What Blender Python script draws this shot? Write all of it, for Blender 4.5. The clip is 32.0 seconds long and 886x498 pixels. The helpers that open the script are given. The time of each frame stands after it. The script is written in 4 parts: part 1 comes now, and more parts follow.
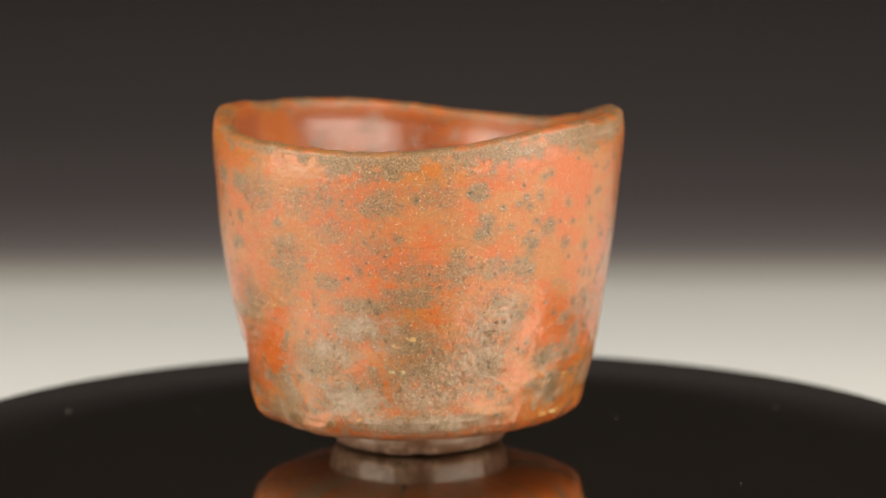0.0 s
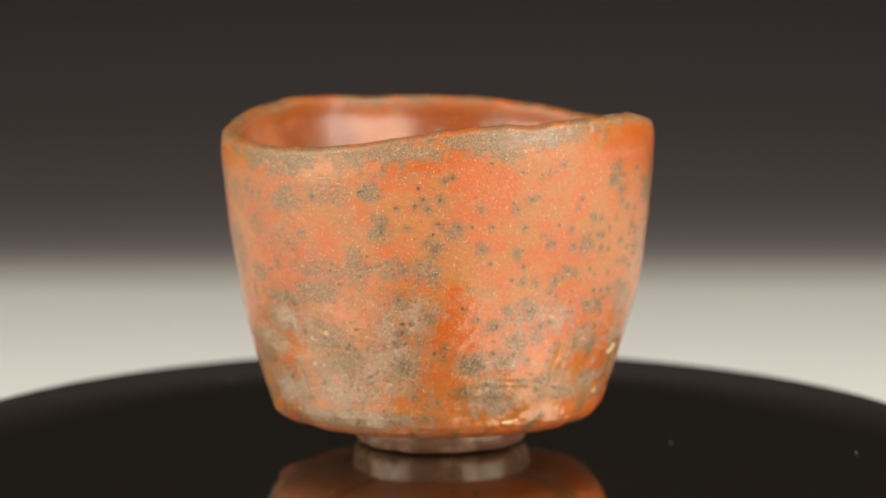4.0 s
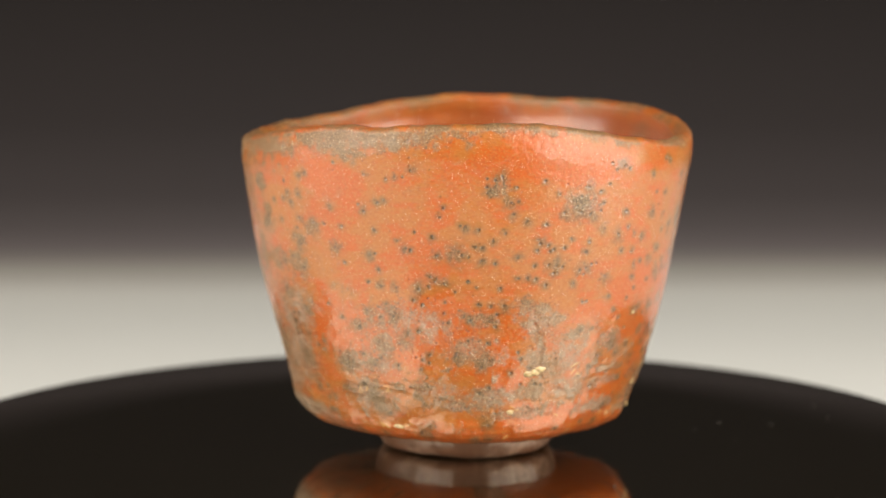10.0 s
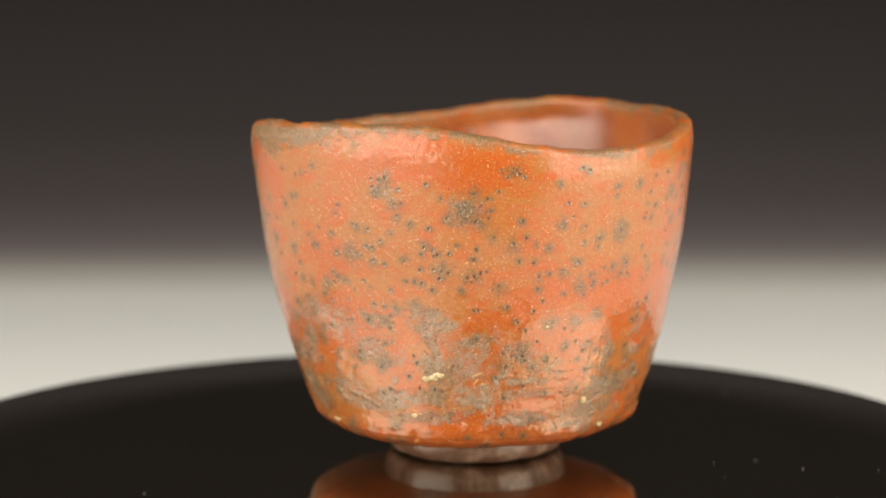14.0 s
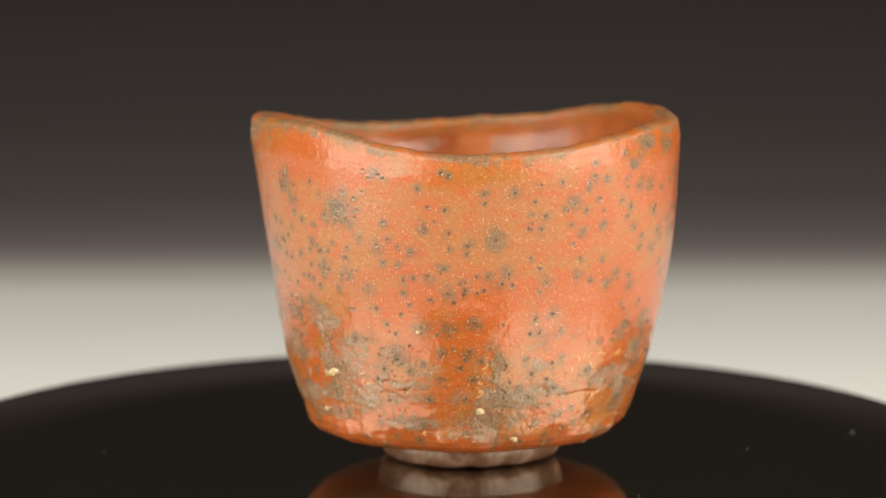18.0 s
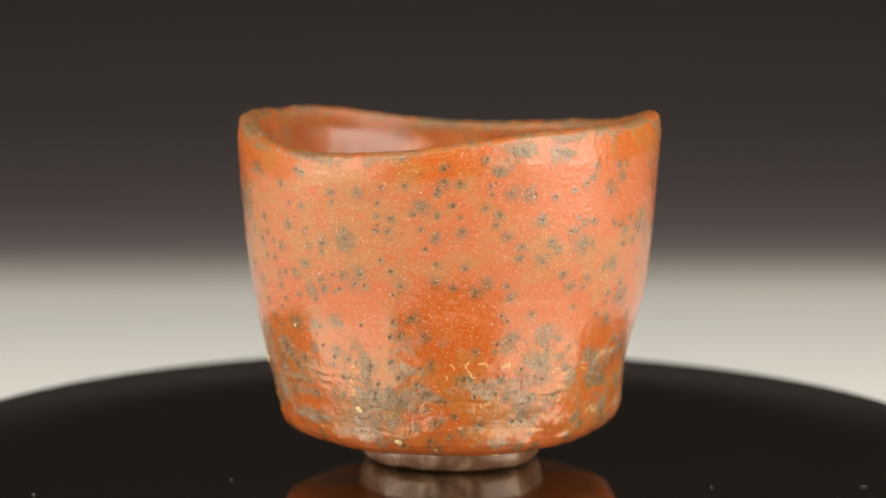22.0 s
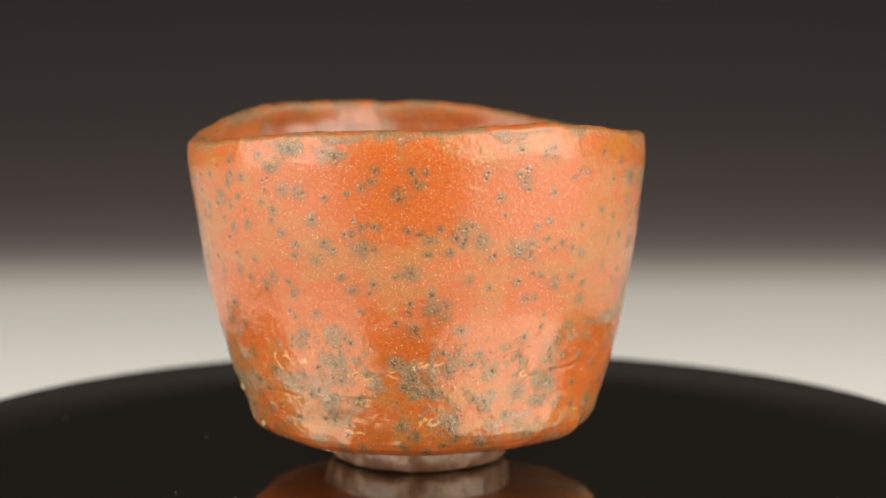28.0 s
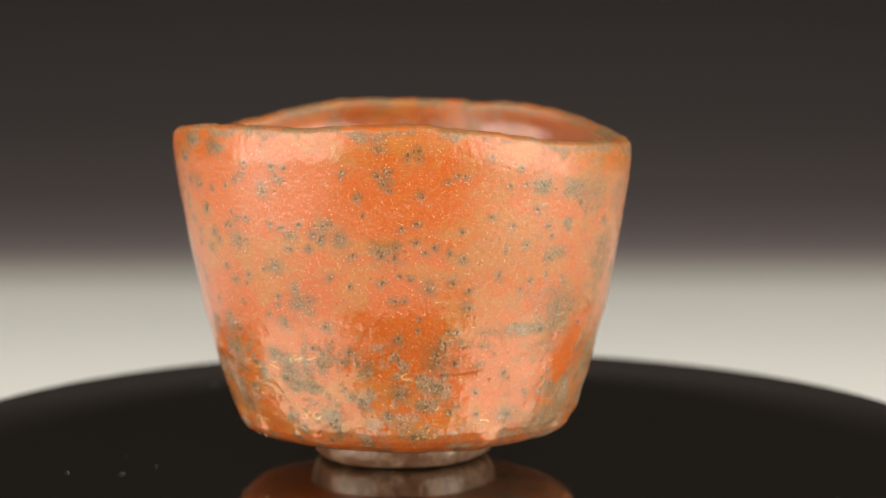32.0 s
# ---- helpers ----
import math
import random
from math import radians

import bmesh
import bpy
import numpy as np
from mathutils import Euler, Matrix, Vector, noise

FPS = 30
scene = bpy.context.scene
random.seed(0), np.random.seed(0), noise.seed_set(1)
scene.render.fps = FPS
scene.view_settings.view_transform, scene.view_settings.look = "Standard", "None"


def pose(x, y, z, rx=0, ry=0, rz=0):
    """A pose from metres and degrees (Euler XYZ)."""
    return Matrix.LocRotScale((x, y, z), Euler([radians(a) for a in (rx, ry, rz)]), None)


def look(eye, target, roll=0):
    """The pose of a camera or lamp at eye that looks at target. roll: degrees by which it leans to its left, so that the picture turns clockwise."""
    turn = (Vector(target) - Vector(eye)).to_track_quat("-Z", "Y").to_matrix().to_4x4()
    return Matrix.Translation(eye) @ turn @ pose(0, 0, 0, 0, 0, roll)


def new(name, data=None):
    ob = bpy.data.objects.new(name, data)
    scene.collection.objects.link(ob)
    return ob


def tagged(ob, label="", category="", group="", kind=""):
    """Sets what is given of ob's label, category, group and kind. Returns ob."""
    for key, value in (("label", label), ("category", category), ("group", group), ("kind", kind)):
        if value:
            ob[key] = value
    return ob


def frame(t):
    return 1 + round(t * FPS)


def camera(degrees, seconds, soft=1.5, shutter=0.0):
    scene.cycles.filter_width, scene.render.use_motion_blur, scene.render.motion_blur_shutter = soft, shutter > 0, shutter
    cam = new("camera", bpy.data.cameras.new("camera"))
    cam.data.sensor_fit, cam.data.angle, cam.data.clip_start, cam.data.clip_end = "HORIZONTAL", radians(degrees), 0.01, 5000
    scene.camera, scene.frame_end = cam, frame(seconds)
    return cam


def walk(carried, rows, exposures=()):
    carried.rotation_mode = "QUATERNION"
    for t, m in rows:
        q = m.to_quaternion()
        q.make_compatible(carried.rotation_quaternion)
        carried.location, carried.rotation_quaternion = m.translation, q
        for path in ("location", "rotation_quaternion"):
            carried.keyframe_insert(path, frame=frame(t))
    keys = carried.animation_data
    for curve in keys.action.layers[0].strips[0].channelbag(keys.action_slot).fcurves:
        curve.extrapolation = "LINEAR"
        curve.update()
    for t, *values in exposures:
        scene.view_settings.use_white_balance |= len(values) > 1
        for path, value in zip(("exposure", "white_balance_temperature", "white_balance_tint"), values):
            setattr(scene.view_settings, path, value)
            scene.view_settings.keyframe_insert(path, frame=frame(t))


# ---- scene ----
# ---- camera ----
TURN = 8.151          # degrees a second, clockwise seen from above
OFFSET, BEARING = 0.01087, 205.24   # the bowl stands a little off the turntable's axis

cam = camera(21.657, 32.0)
cam.data.dof.use_dof = True
cam.data.dof.focus_distance = 0.563
cam.data.dof.aperture_fstop = 10.0
EYE = pose(0.00252, -0.620, 0.13659, 90 - 7.6271, 0.1)
walk(cam, [(0, EYE), (32, EYE)], exposures=[(0, 0.0), (32, 0.0)])

# ---- light ----
world = bpy.data.worlds.new("studio_dark")
world.use_nodes = True
world.node_tree.nodes["Background"].inputs[0].default_value = (0.5, 0.47, 0.45, 1)
world.node_tree.nodes["Background"].inputs[1].default_value = 0.03
scene.world = world


def softbox_light(name, azimuth, elevation, distance, width, height, power, tone):
    """A softbox's diffuser, azimuth in degrees to the right of the camera's side of the table."""
    a, e = radians(azimuth), radians(elevation)
    eye = Vector((math.sin(a) * math.cos(e), -math.cos(a) * math.cos(e), math.sin(e))) * distance + Vector((0, 0, 0.045))
    lamp = bpy.data.lights.new(name, "AREA")
    lamp.shape, lamp.size, lamp.size_y, lamp.energy, lamp.color = "RECTANGLE", width, height, power, tone
    ob = new(name, lamp)
    ob.matrix_world = look(eye, (0, 0, 0.045))
    return ob


for side, gain in ((-57, 0.95), (57, 1.05)):
    softbox_light("softbox_core", side, 30, 0.80, 0.86, 0.48, 12.4 * gain, (1.0, 0.93, 0.81))
    softbox_light("softbox_skirt", side, 3.5, 0.80, 0.86, 0.26, 4.2 * gain, (1.0, 0.93, 0.81))


# ---- materials ----
def material(name):
    m = bpy.data.materials.new(name)
    m.use_nodes = True
    return m, m.node_tree, m.node_tree.nodes["Principled BSDF"]


def node(tree, kind, **values):
    n = tree.nodes.new(kind)
    for key, v in values.items():
        n.inputs[key.replace("_", " ")].default_value = v
    return n


def noise_tex(tree, scale, detail=4, rough=0.55, vector=None, dist=0.0):
    n = node(tree, "ShaderNodeTexNoise", Scale=scale, Detail=detail, Roughness=rough, Distortion=dist)
    if vector:
        tree.links.new(vector, n.inputs["Vector"])
    return n.outputs["Fac"]


def ramp(tree, fac, low, high, smooth=True):
    n = tree.nodes.new("ShaderNodeMapRange")
    n.interpolation_type = "SMOOTHSTEP" if smooth else "LINEAR"
    n.inputs["From Min"].default_value, n.inputs["From Max"].default_value = low, high
    tree.links.new(fac, n.inputs["Value"])
    return n.outputs["Result"]


def math_op(tree, op, a, b=None):
    n = tree.nodes.new("ShaderNodeMath")
    n.operation = op
    for i, v in enumerate((a, b)):
        if v is None:
            continue
        if isinstance(v, (int, float)):
            n.inputs[i].default_value = v
        else:
            tree.links.new(v, n.inputs[i])
    return n.outputs[0]


def mix(tree, fac, a, b):
    n = tree.nodes.new("ShaderNodeMix")
    n.data_type = "RGBA"
    for sock, v in ((n.inputs[0], fac), (n.inputs[6], a), (n.inputs[7], b)):
        if isinstance(v, (int, float)):
            sock.default_value = v
        elif isinstance(v, tuple):
            sock.default_value = (*v, 1)
        else:
            tree.links.new(v, sock)
    return n.outputs[2]


def bump(tree, height, strength, distance, normal=None):
    n = node(tree, "ShaderNodeBump", Strength=strength, Distance=distance)
    tree.links.new(height, n.inputs["Height"])
    if normal:
        tree.links.new(normal, n.inputs["Normal"])
    return n.outputs["Normal"]


def coords(tree, stretch=(1, 1, 1)):
    c = tree.nodes.new("ShaderNodeTexCoord")
    m = node(tree, "ShaderNodeMapping", Scale=stretch)
    tree.links.new(c.outputs["Object"], m.inputs["Vector"])
    return m.outputs["Vector"]


def attribute(tree, name):
    n = tree.nodes.new("ShaderNodeAttribute")
    n.attribute_name = name
    return n.outputs["Fac"]


def red_glaze():
    """Red raku glaze: orange clay slip under clear glaze, grey fly ash, spots with black pinholes, pale grains and
    painted glints.
    """
    m, tree, bsdf = material("red_glaze")
    at = coords(tree)
    brush = coords(tree, (1, 1, 3.5))

    def times(x, y):
        return math_op(tree, "MULTIPLY", x, y)

    def plus(x, y):
        return math_op(tree, "ADD", x, y)

    broad = noise_tex(tree, 42, 3, 0.55, at)
    streak = noise_tex(tree, 240, 5, 0.65, brush)
    fine = noise_tex(tree, 900, 4, 0.7, brush)
    grain = noise_tex(tree, 1500, 3, 0.6, at)
    inside = attribute(tree, "inside")
    spot_mask = attribute(tree, "spot")
    blotch = noise_tex(tree, 120, 3, 0.55, coords(tree, (1, 1, 1.8)), 0.6)
    tone = plus(plus(times(broad, 0.28), times(blotch, 0.38)), plus(times(streak, 0.22), times(fine, 0.14)))
    tone = math_op(tree, "SUBTRACT", tone, times(attribute(tree, "deep"), 0.20))
    slip = mix(tree, ramp(tree, tone, 0.44, 0.57), (0.318, 0.0600, 0.0035), (0.272, 0.0945, 0.0160))
    slip = mix(tree, times(ramp(tree, grain, 0.48, 0.66), 0.72), slip, (0.292, 0.117, 0.0319))
    slip = mix(tree, times(ramp(tree, fine, 0.50, 0.62), 0.52), slip, (0.209, 0.0415, 0.0034))
    # inner wall mixed towards darker reds from just below the lip
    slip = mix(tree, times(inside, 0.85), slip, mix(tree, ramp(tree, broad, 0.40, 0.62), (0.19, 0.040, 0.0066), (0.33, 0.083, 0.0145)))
    smudge = noise_tex(tree, 170, 5, 0.62, at)
    slip = mix(tree, times(ramp(tree, smudge, 0.50, 0.74), 0.16), slip, (0.187, 0.107, 0.0521))
    # ash clouds
    ash_edge = noise_tex(tree, 520, 5, 0.72, at)
    speckle = noise_tex(tree, 3400, 3, 0.7, at)
    ash = plus(attribute(tree, "ash"), times(math_op(tree, "SUBTRACT", ash_edge, 0.5), 1.5))
    ash = plus(ash, times(math_op(tree, "SUBTRACT", speckle, 0.5), 1.1))
    ash = ramp(tree, ash, 0.18, 0.92)
    ash_tone = noise_tex(tree, 2300, 4, 0.75, at)
    ash_colour = mix(tree, ramp(tree, ash_tone, 0.36, 0.66), (0.056, 0.034, 0.014), (0.225, 0.148, 0.076))
    # paler ash, which also carries softbox reflections painted as colour
    ash_colour = mix(tree, times(attribute(tree, "pale"), 0.55), ash_colour, mix(tree, ramp(tree, speckle, 0.35, 0.65), (0.264, 0.216, 0.168), (0.376, 0.32, 0.264)))
    colour = mix(tree, times(ash, 0.90), slip, ash_colour)
    # spots
    halo = ramp(tree, plus(spot_mask, times(math_op(tree, "SUBTRACT", speckle, 0.5), 0.45)), 0.08, 0.86)
    colour = mix(tree, times(halo, 0.80), colour, mix(tree, ramp(tree, ash_tone, 0.38, 0.66), (0.050, 0.030, 0.011), (0.19, 0.122, 0.056)))
    # golden runs
    gold_edge = plus(attribute(tree, "gold"), times(math_op(tree, "SUBTRACT", ash_edge, 0.5), 1.3))
    colour = mix(tree, times(ramp(tree, gold_edge, 0.75, 1.35), 0.55), colour, (0.52, 0.32, 0.12))
    # pale grains, and glints of tiny bumps painted as light dots
    cells = node(tree, "ShaderNodeTexVoronoi", Scale=2000)
    tree.links.new(coords(tree, (1, 1, 1.7)), cells.inputs["Vector"])
    chance = tree.nodes.new("ShaderNodeSeparateColor")
    tree.links.new(cells.outputs["Color"], chance.inputs[0])
    size = plus(0.10, times(chance.outputs[1], 0.18))
    grit_glint = ramp(tree, math_op(tree, "SUBTRACT", size, cells.outputs["Distance"]), 0.0, 0.10)
    more = plus(chance.outputs[0], plus(times(ash, 0.17), times(spot_mask, 0.16)))
    grit_glint = times(grit_glint, ramp(tree, more, 0.58, 0.64))
    colour = mix(tree, times(grit_glint, plus(0.38, times(chance.outputs[2], 0.6))), colour, (0.92, 0.76, 0.56))
    # pinholes
    colour = mix(tree, times(attribute(tree, "pit"), 0.70), colour, (0.026, 0.017, 0.009))
    tree.links.new(colour, bsdf.inputs["Base Color"])
    tree.links.new(plus(0.42, times(ash, 0.2)), bsdf.inputs["Roughness"])
    bsdf.inputs["IOR"].default_value = 1.45
    bsdf.inputs["Specular IOR Level"].default_value = 0.22
    bsdf.inputs["Coat IOR"].default_value = 1.52
    matt = attribute(tree, "matt")
    tree.links.new(math_op(tree, "SUBTRACT", math_op(tree, "SUBTRACT", 1.0, times(ash, 0.10)), times(matt, 0.55)), bsdf.inputs["Coat Weight"])
    tree.links.new(plus(plus(0.115, times(inside, 0.08)), plus(times(ash, 0.03), times(matt, 0.25))), bsdf.inputs["Coat Roughness"])
    relief = plus(times(grain, 0.5), times(ash_tone, plus(0.2, ash)))
    relief = plus(relief, times(grit_glint, 0.5))
    tree.links.new(bump(tree, relief, 0.75, 0.00022), bsdf.inputs["Normal"])
    tree.links.new(bump(tree, relief, 0.36, 0.00018), bsdf.inputs["Coat Normal"])
    return m


def bare_clay():
    m, tree, bsdf = material("foot_clay")
    at = coords(tree)
    n = noise_tex(tree, 300, 5, 0.65, at)
    big = noise_tex(tree, 120, 3, 0.5, at)
    c = mix(tree, ramp(tree, n, 0.35, 0.65), (0.125, 0.064, 0.035), (0.265, 0.160, 0.108))
    c = mix(tree, ramp(tree, big, 0.44, 0.62), c, (0.12, 0.052, 0.024))
    tree.links.new(c, bsdf.inputs["Base Color"])
    bsdf.inputs["Roughness"].default_value = 0.5
    bsdf.inputs["Coat Weight"].default_value = 0.65
    bsdf.inputs["Coat IOR"].default_value = 1.5
    bsdf.inputs["Coat Roughness"].default_value = 0.22
    tree.links.new(bump(tree, n, 0.5, 0.0004), bsdf.inputs["Normal"])
    return m


def ash_lump_glass():
    m, tree, bsdf = material("melted_ash")
    n = noise_tex(tree, 900, 3, 0.6, coords(tree))
    tree.links.new(mix(tree, ramp(tree, n, 0.35, 0.7), (0.25, 0.175, 0.075), (0.46, 0.35, 0.18)), bsdf.inputs["Base Color"])
    bsdf.inputs["Roughness"].default_value = 0.35
    bsdf.inputs["Coat Weight"].default_value = 0.4
    return m


def black_acrylic():
    m, tree, bsdf = material("black_acrylic")
    n = noise_tex(tree, 14, 4, 0.6, coords(tree))
    tree.links.new(mix(tree, n, (0.0025, 0.002, 0.001), (0.0045, 0.0035, 0.002)), bsdf.inputs["Base Color"])
    fine = noise_tex(tree, 5, 3, 0.6, coords(tree))
    tree.links.new(math_op(tree, "ADD", 0.055, math_op(tree, "MULTIPLY", fine, 0.03)), bsdf.inputs["Roughness"])
    bsdf.inputs["IOR"].default_value = 5.0
    bsdf.inputs["Specular Tint"].default_value = (1.0, 0.90, 0.76, 1)
    bsdf.inputs["Coat Weight"].default_value = 1.0
    bsdf.inputs["Coat IOR"].default_value = 1.5
    bsdf.inputs["Coat Roughness"].default_value = 0.06
    return m


def plain(name, low, high, scale, roughness, relief=0.0):
    m, tree, bsdf = material(name)
    at = coords(tree)
    n = noise_tex(tree, scale, 4, 0.6, at)
    tree.links.new(mix(tree, ramp(tree, n, 0.3, 0.7), low, high), bsdf.inputs["Base Color"])
    bsdf.inputs["Roughness"].default_value = roughness
    if relief:
        tree.links.new(bump(tree, noise_tex(tree, scale * 30, 3, 0.6, at), 0.3, relief), bsdf.inputs["Normal"])
    return m


GLAZE, CLAY, LUMP, BLACK = red_glaze(), bare_clay(), ash_lump_glass(), black_acrylic()


def graded_falloff_paper():
    m, tree, bsdf = material("graded_falloff_paper")
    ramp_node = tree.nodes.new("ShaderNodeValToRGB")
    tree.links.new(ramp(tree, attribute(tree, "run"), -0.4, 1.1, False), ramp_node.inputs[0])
    # the stops paint the light's fall-off into the paper along with its grade
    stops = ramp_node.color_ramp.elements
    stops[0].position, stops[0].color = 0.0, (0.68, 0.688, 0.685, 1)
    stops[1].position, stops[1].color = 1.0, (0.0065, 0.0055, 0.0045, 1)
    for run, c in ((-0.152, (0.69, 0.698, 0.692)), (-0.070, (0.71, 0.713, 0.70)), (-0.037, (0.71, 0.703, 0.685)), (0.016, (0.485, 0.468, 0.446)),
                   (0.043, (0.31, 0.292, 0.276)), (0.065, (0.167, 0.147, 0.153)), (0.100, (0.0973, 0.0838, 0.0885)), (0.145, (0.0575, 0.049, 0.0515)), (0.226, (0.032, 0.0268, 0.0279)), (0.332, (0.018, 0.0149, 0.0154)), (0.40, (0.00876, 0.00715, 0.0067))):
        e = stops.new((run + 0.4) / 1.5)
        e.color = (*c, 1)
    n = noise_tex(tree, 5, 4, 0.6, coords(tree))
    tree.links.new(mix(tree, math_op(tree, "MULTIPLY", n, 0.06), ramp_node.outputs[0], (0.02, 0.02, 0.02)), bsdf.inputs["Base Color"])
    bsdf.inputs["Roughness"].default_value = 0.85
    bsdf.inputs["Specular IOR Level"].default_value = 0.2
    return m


GRADED_FALLOFF_PAPER = graded_falloff_paper()
WALL_PAINT = plain("dim_wall_paint", (0.050, 0.047, 0.044), (0.062, 0.058, 0.055), 2, 0.8, 0.0004)
DUST = plain("dust", (0.035, 0.032, 0.029), (0.075, 0.071, 0.064), 900, 0.9)
METAL = plain("black_metal", (0.02, 0.02, 0.02), (0.03, 0.03, 0.03), 40, 0.45)


# ---- mesh helpers ----
def part(name, bm, mat, parent, label=""):
    me = bpy.data.meshes.new(name)
    bm.to_mesh(me)
    bm.free()
    for p in me.polygons:
        p.use_smooth = True
    me.materials.append(mat)
    ob = new(name, me)
    if parent:
        ob.parent = parent
    if label:
        ob["label"] = label
    return ob


def box_mesh(size, centre=(0, 0, 0), edge=0.0):
    bm = bmesh.new()
    bmesh.ops.create_cube(bm, size=1.0)
    bmesh.ops.scale(bm, vec=size, verts=bm.verts)
    if edge:
        bmesh.ops.bevel(bm, geom=bm.edges[:], offset=edge, segments=2, affect="EDGES", profile=0.5)
    bmesh.ops.translate(bm, vec=centre, verts=bm.verts)
    return bm


def lathe(profile, sides=128):
    """A solid of revolution from (radius, height) pairs, bottom to top."""
    bm = bmesh.new()
    rings = []
    for r, z in profile:
        if r < 1e-6:
            rings.append([bm.verts.new((0, 0, z))])
        else:
            rings.append([bm.verts.new((r * math.cos(2 * math.pi * i / sides), r * math.sin(2 * math.pi * i / sides), z)) for i in range(sides)])
    for a, b in zip(rings, rings[1:]):
        for i in range(sides):
            j = (i + 1) % sides
            if len(a) == 1:
                bm.faces.new((a[0], b[j], b[i]))
            elif len(b) == 1:
                bm.faces.new((a[i], a[j], b[0]))
            else:
                bm.faces.new((a[i], a[j], b[j], b[i]))
    return bm


# ---- setting: table, backdrop, studio ----
TABLE_Z = -0.046
DISC_Z = -0.0010
tabletop = part("tabletop", box_mesh((2.4, 2.0, 0.03), (0, 0.05, TABLE_Z - 0.019), 0.003), METAL, None)
tagged(tabletop, "dark tabletop under the backdrop paper", "table", kind="structure")


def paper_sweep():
    """Seamless paper: flat on the table, then curving up behind it; grade and light fall-off painted from white to
    charcoal along its run.
    """
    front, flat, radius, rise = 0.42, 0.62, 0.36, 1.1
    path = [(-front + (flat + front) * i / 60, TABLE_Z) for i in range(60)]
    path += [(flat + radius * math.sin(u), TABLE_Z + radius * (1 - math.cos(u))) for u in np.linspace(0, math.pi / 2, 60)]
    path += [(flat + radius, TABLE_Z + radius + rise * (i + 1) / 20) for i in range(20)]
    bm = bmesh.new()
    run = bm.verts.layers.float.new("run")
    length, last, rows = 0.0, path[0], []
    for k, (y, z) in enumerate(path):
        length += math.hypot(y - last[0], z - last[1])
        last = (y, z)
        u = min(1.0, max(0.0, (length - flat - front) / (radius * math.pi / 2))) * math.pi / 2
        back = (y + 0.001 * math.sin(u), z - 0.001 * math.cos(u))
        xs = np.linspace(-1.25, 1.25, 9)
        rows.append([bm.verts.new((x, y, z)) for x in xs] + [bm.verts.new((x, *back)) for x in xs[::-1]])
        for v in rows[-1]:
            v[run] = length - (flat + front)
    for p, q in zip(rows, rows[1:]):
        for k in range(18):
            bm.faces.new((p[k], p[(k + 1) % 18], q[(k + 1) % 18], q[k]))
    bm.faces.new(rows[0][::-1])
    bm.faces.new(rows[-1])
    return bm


backdrop = part("backdrop", paper_sweep(), GRADED_FALLOFF_PAPER, None)
tagged(backdrop, "seamless backdrop paper, grade and light fall-off painted from white to charcoal", "backdrop", kind="structure")
floor = part("floor", box_mesh((6, 6, 0.05), (0, 0, -0.825)), WALL_PAINT, None)
tagged(floor, "dim studio floor", "floor", kind="structure")
for nm, size, centre in (("wall_west", (0.1, 6, 3.3), (-3.0, 0, 0.8)), ("wall_east", (0.1, 6, 3.3), (3.0, 0, 0.8)),
                         ("wall_south", (6, 0.1, 3.3), (0, -3.0, 0.8)), ("wall_north", (6, 0.1, 3.3), (0, 3.0, 0.8)),
                         ("ceiling", (6.2, 6.2, 0.1), (0, 0, 2.5))):
    tagged(part(nm, box_mesh(size, centre), WALL_PAINT, None), "dim studio " + nm.split("_")[0], nm.split("_")[0], kind="structure")
for x in (-1.1, 1.1):
    for y in (-0.85, 0.95):
        leg = part("table_leg", box_mesh((0.05, 0.05, 0.726), (x, y, -0.443), 0.004), METAL, tabletop)

# ---- turntable ----
turntable = tagged(new("turntable"), "glossy black acrylic turntable disc on a low base", "turntable")
part("disc", lathe([(0, -0.006), (0.1463, -0.006), (0.1478, -0.0052), (0.1485, -0.0035), (0.1485, -0.0012), (0.1481, -0.0003), (0.1473, 0.0), (0.10, 0.0), (0, 0.0)], 256), BLACK, turntable)
part("base", lathe([(0, TABLE_Z - DISC_Z), (0.105, TABLE_Z - DISC_Z), (0.108, TABLE_Z - DISC_Z + 0.002), (0.108, -0.014), (0.105, -0.012), (0.03, -0.012), (0.03, -0.006), (0, -0.006)], 96), METAL, turntable, "matt black turntable base")


# ---- the bowl ----
NA, NZ = 1440, 400
ZK = np.array([0.0120, 0.0271, 0.0432, 0.0603, 0.0804])
# waves of the wall's radius round the bowl, millimetres: mean, then cosine and sine of 1 to 4 turns, at the five heights above
WAVES = np.array([[44.72, 1.10, -0.43, 0.10, -1.23, 0.19, -0.46, 0.51, 0.02],
                  [49.16, 0.61, 0.49, 0.87, -1.19, -0.19, -0.76, -0.53, -0.04],
                  [53.09, 0.56, 0.29, 1.37, -1.32, 0.44, -0.10, -0.52, 0.23],
                  [55.94, 0.60, 0.35, 1.86, -1.26, 0.29, -0.09, -0.44, 0.24],
                  [58.25, 0.79, 0.74, 2.47, -1.43, 0.00, 0.17, -0.37, -0.26]]) / 1000
# the rim's height: mean, then cosine and sine of 1 to 6 turns
RIM = np.array([88.55, -0.95, -0.27, -2.28, 2.20, -0.43, -0.26, 0.30, 0.48, -0.40, -0.20, -0.23, -0.09]) / 1000


def waves(a, n):
    return np.stack([np.ones_like(a)] + [h for k in range(1, n + 1) for h in (np.cos(k * a), np.sin(k * a))], -1)


def rim_height(a):
    return waves(a, 6) @ RIM


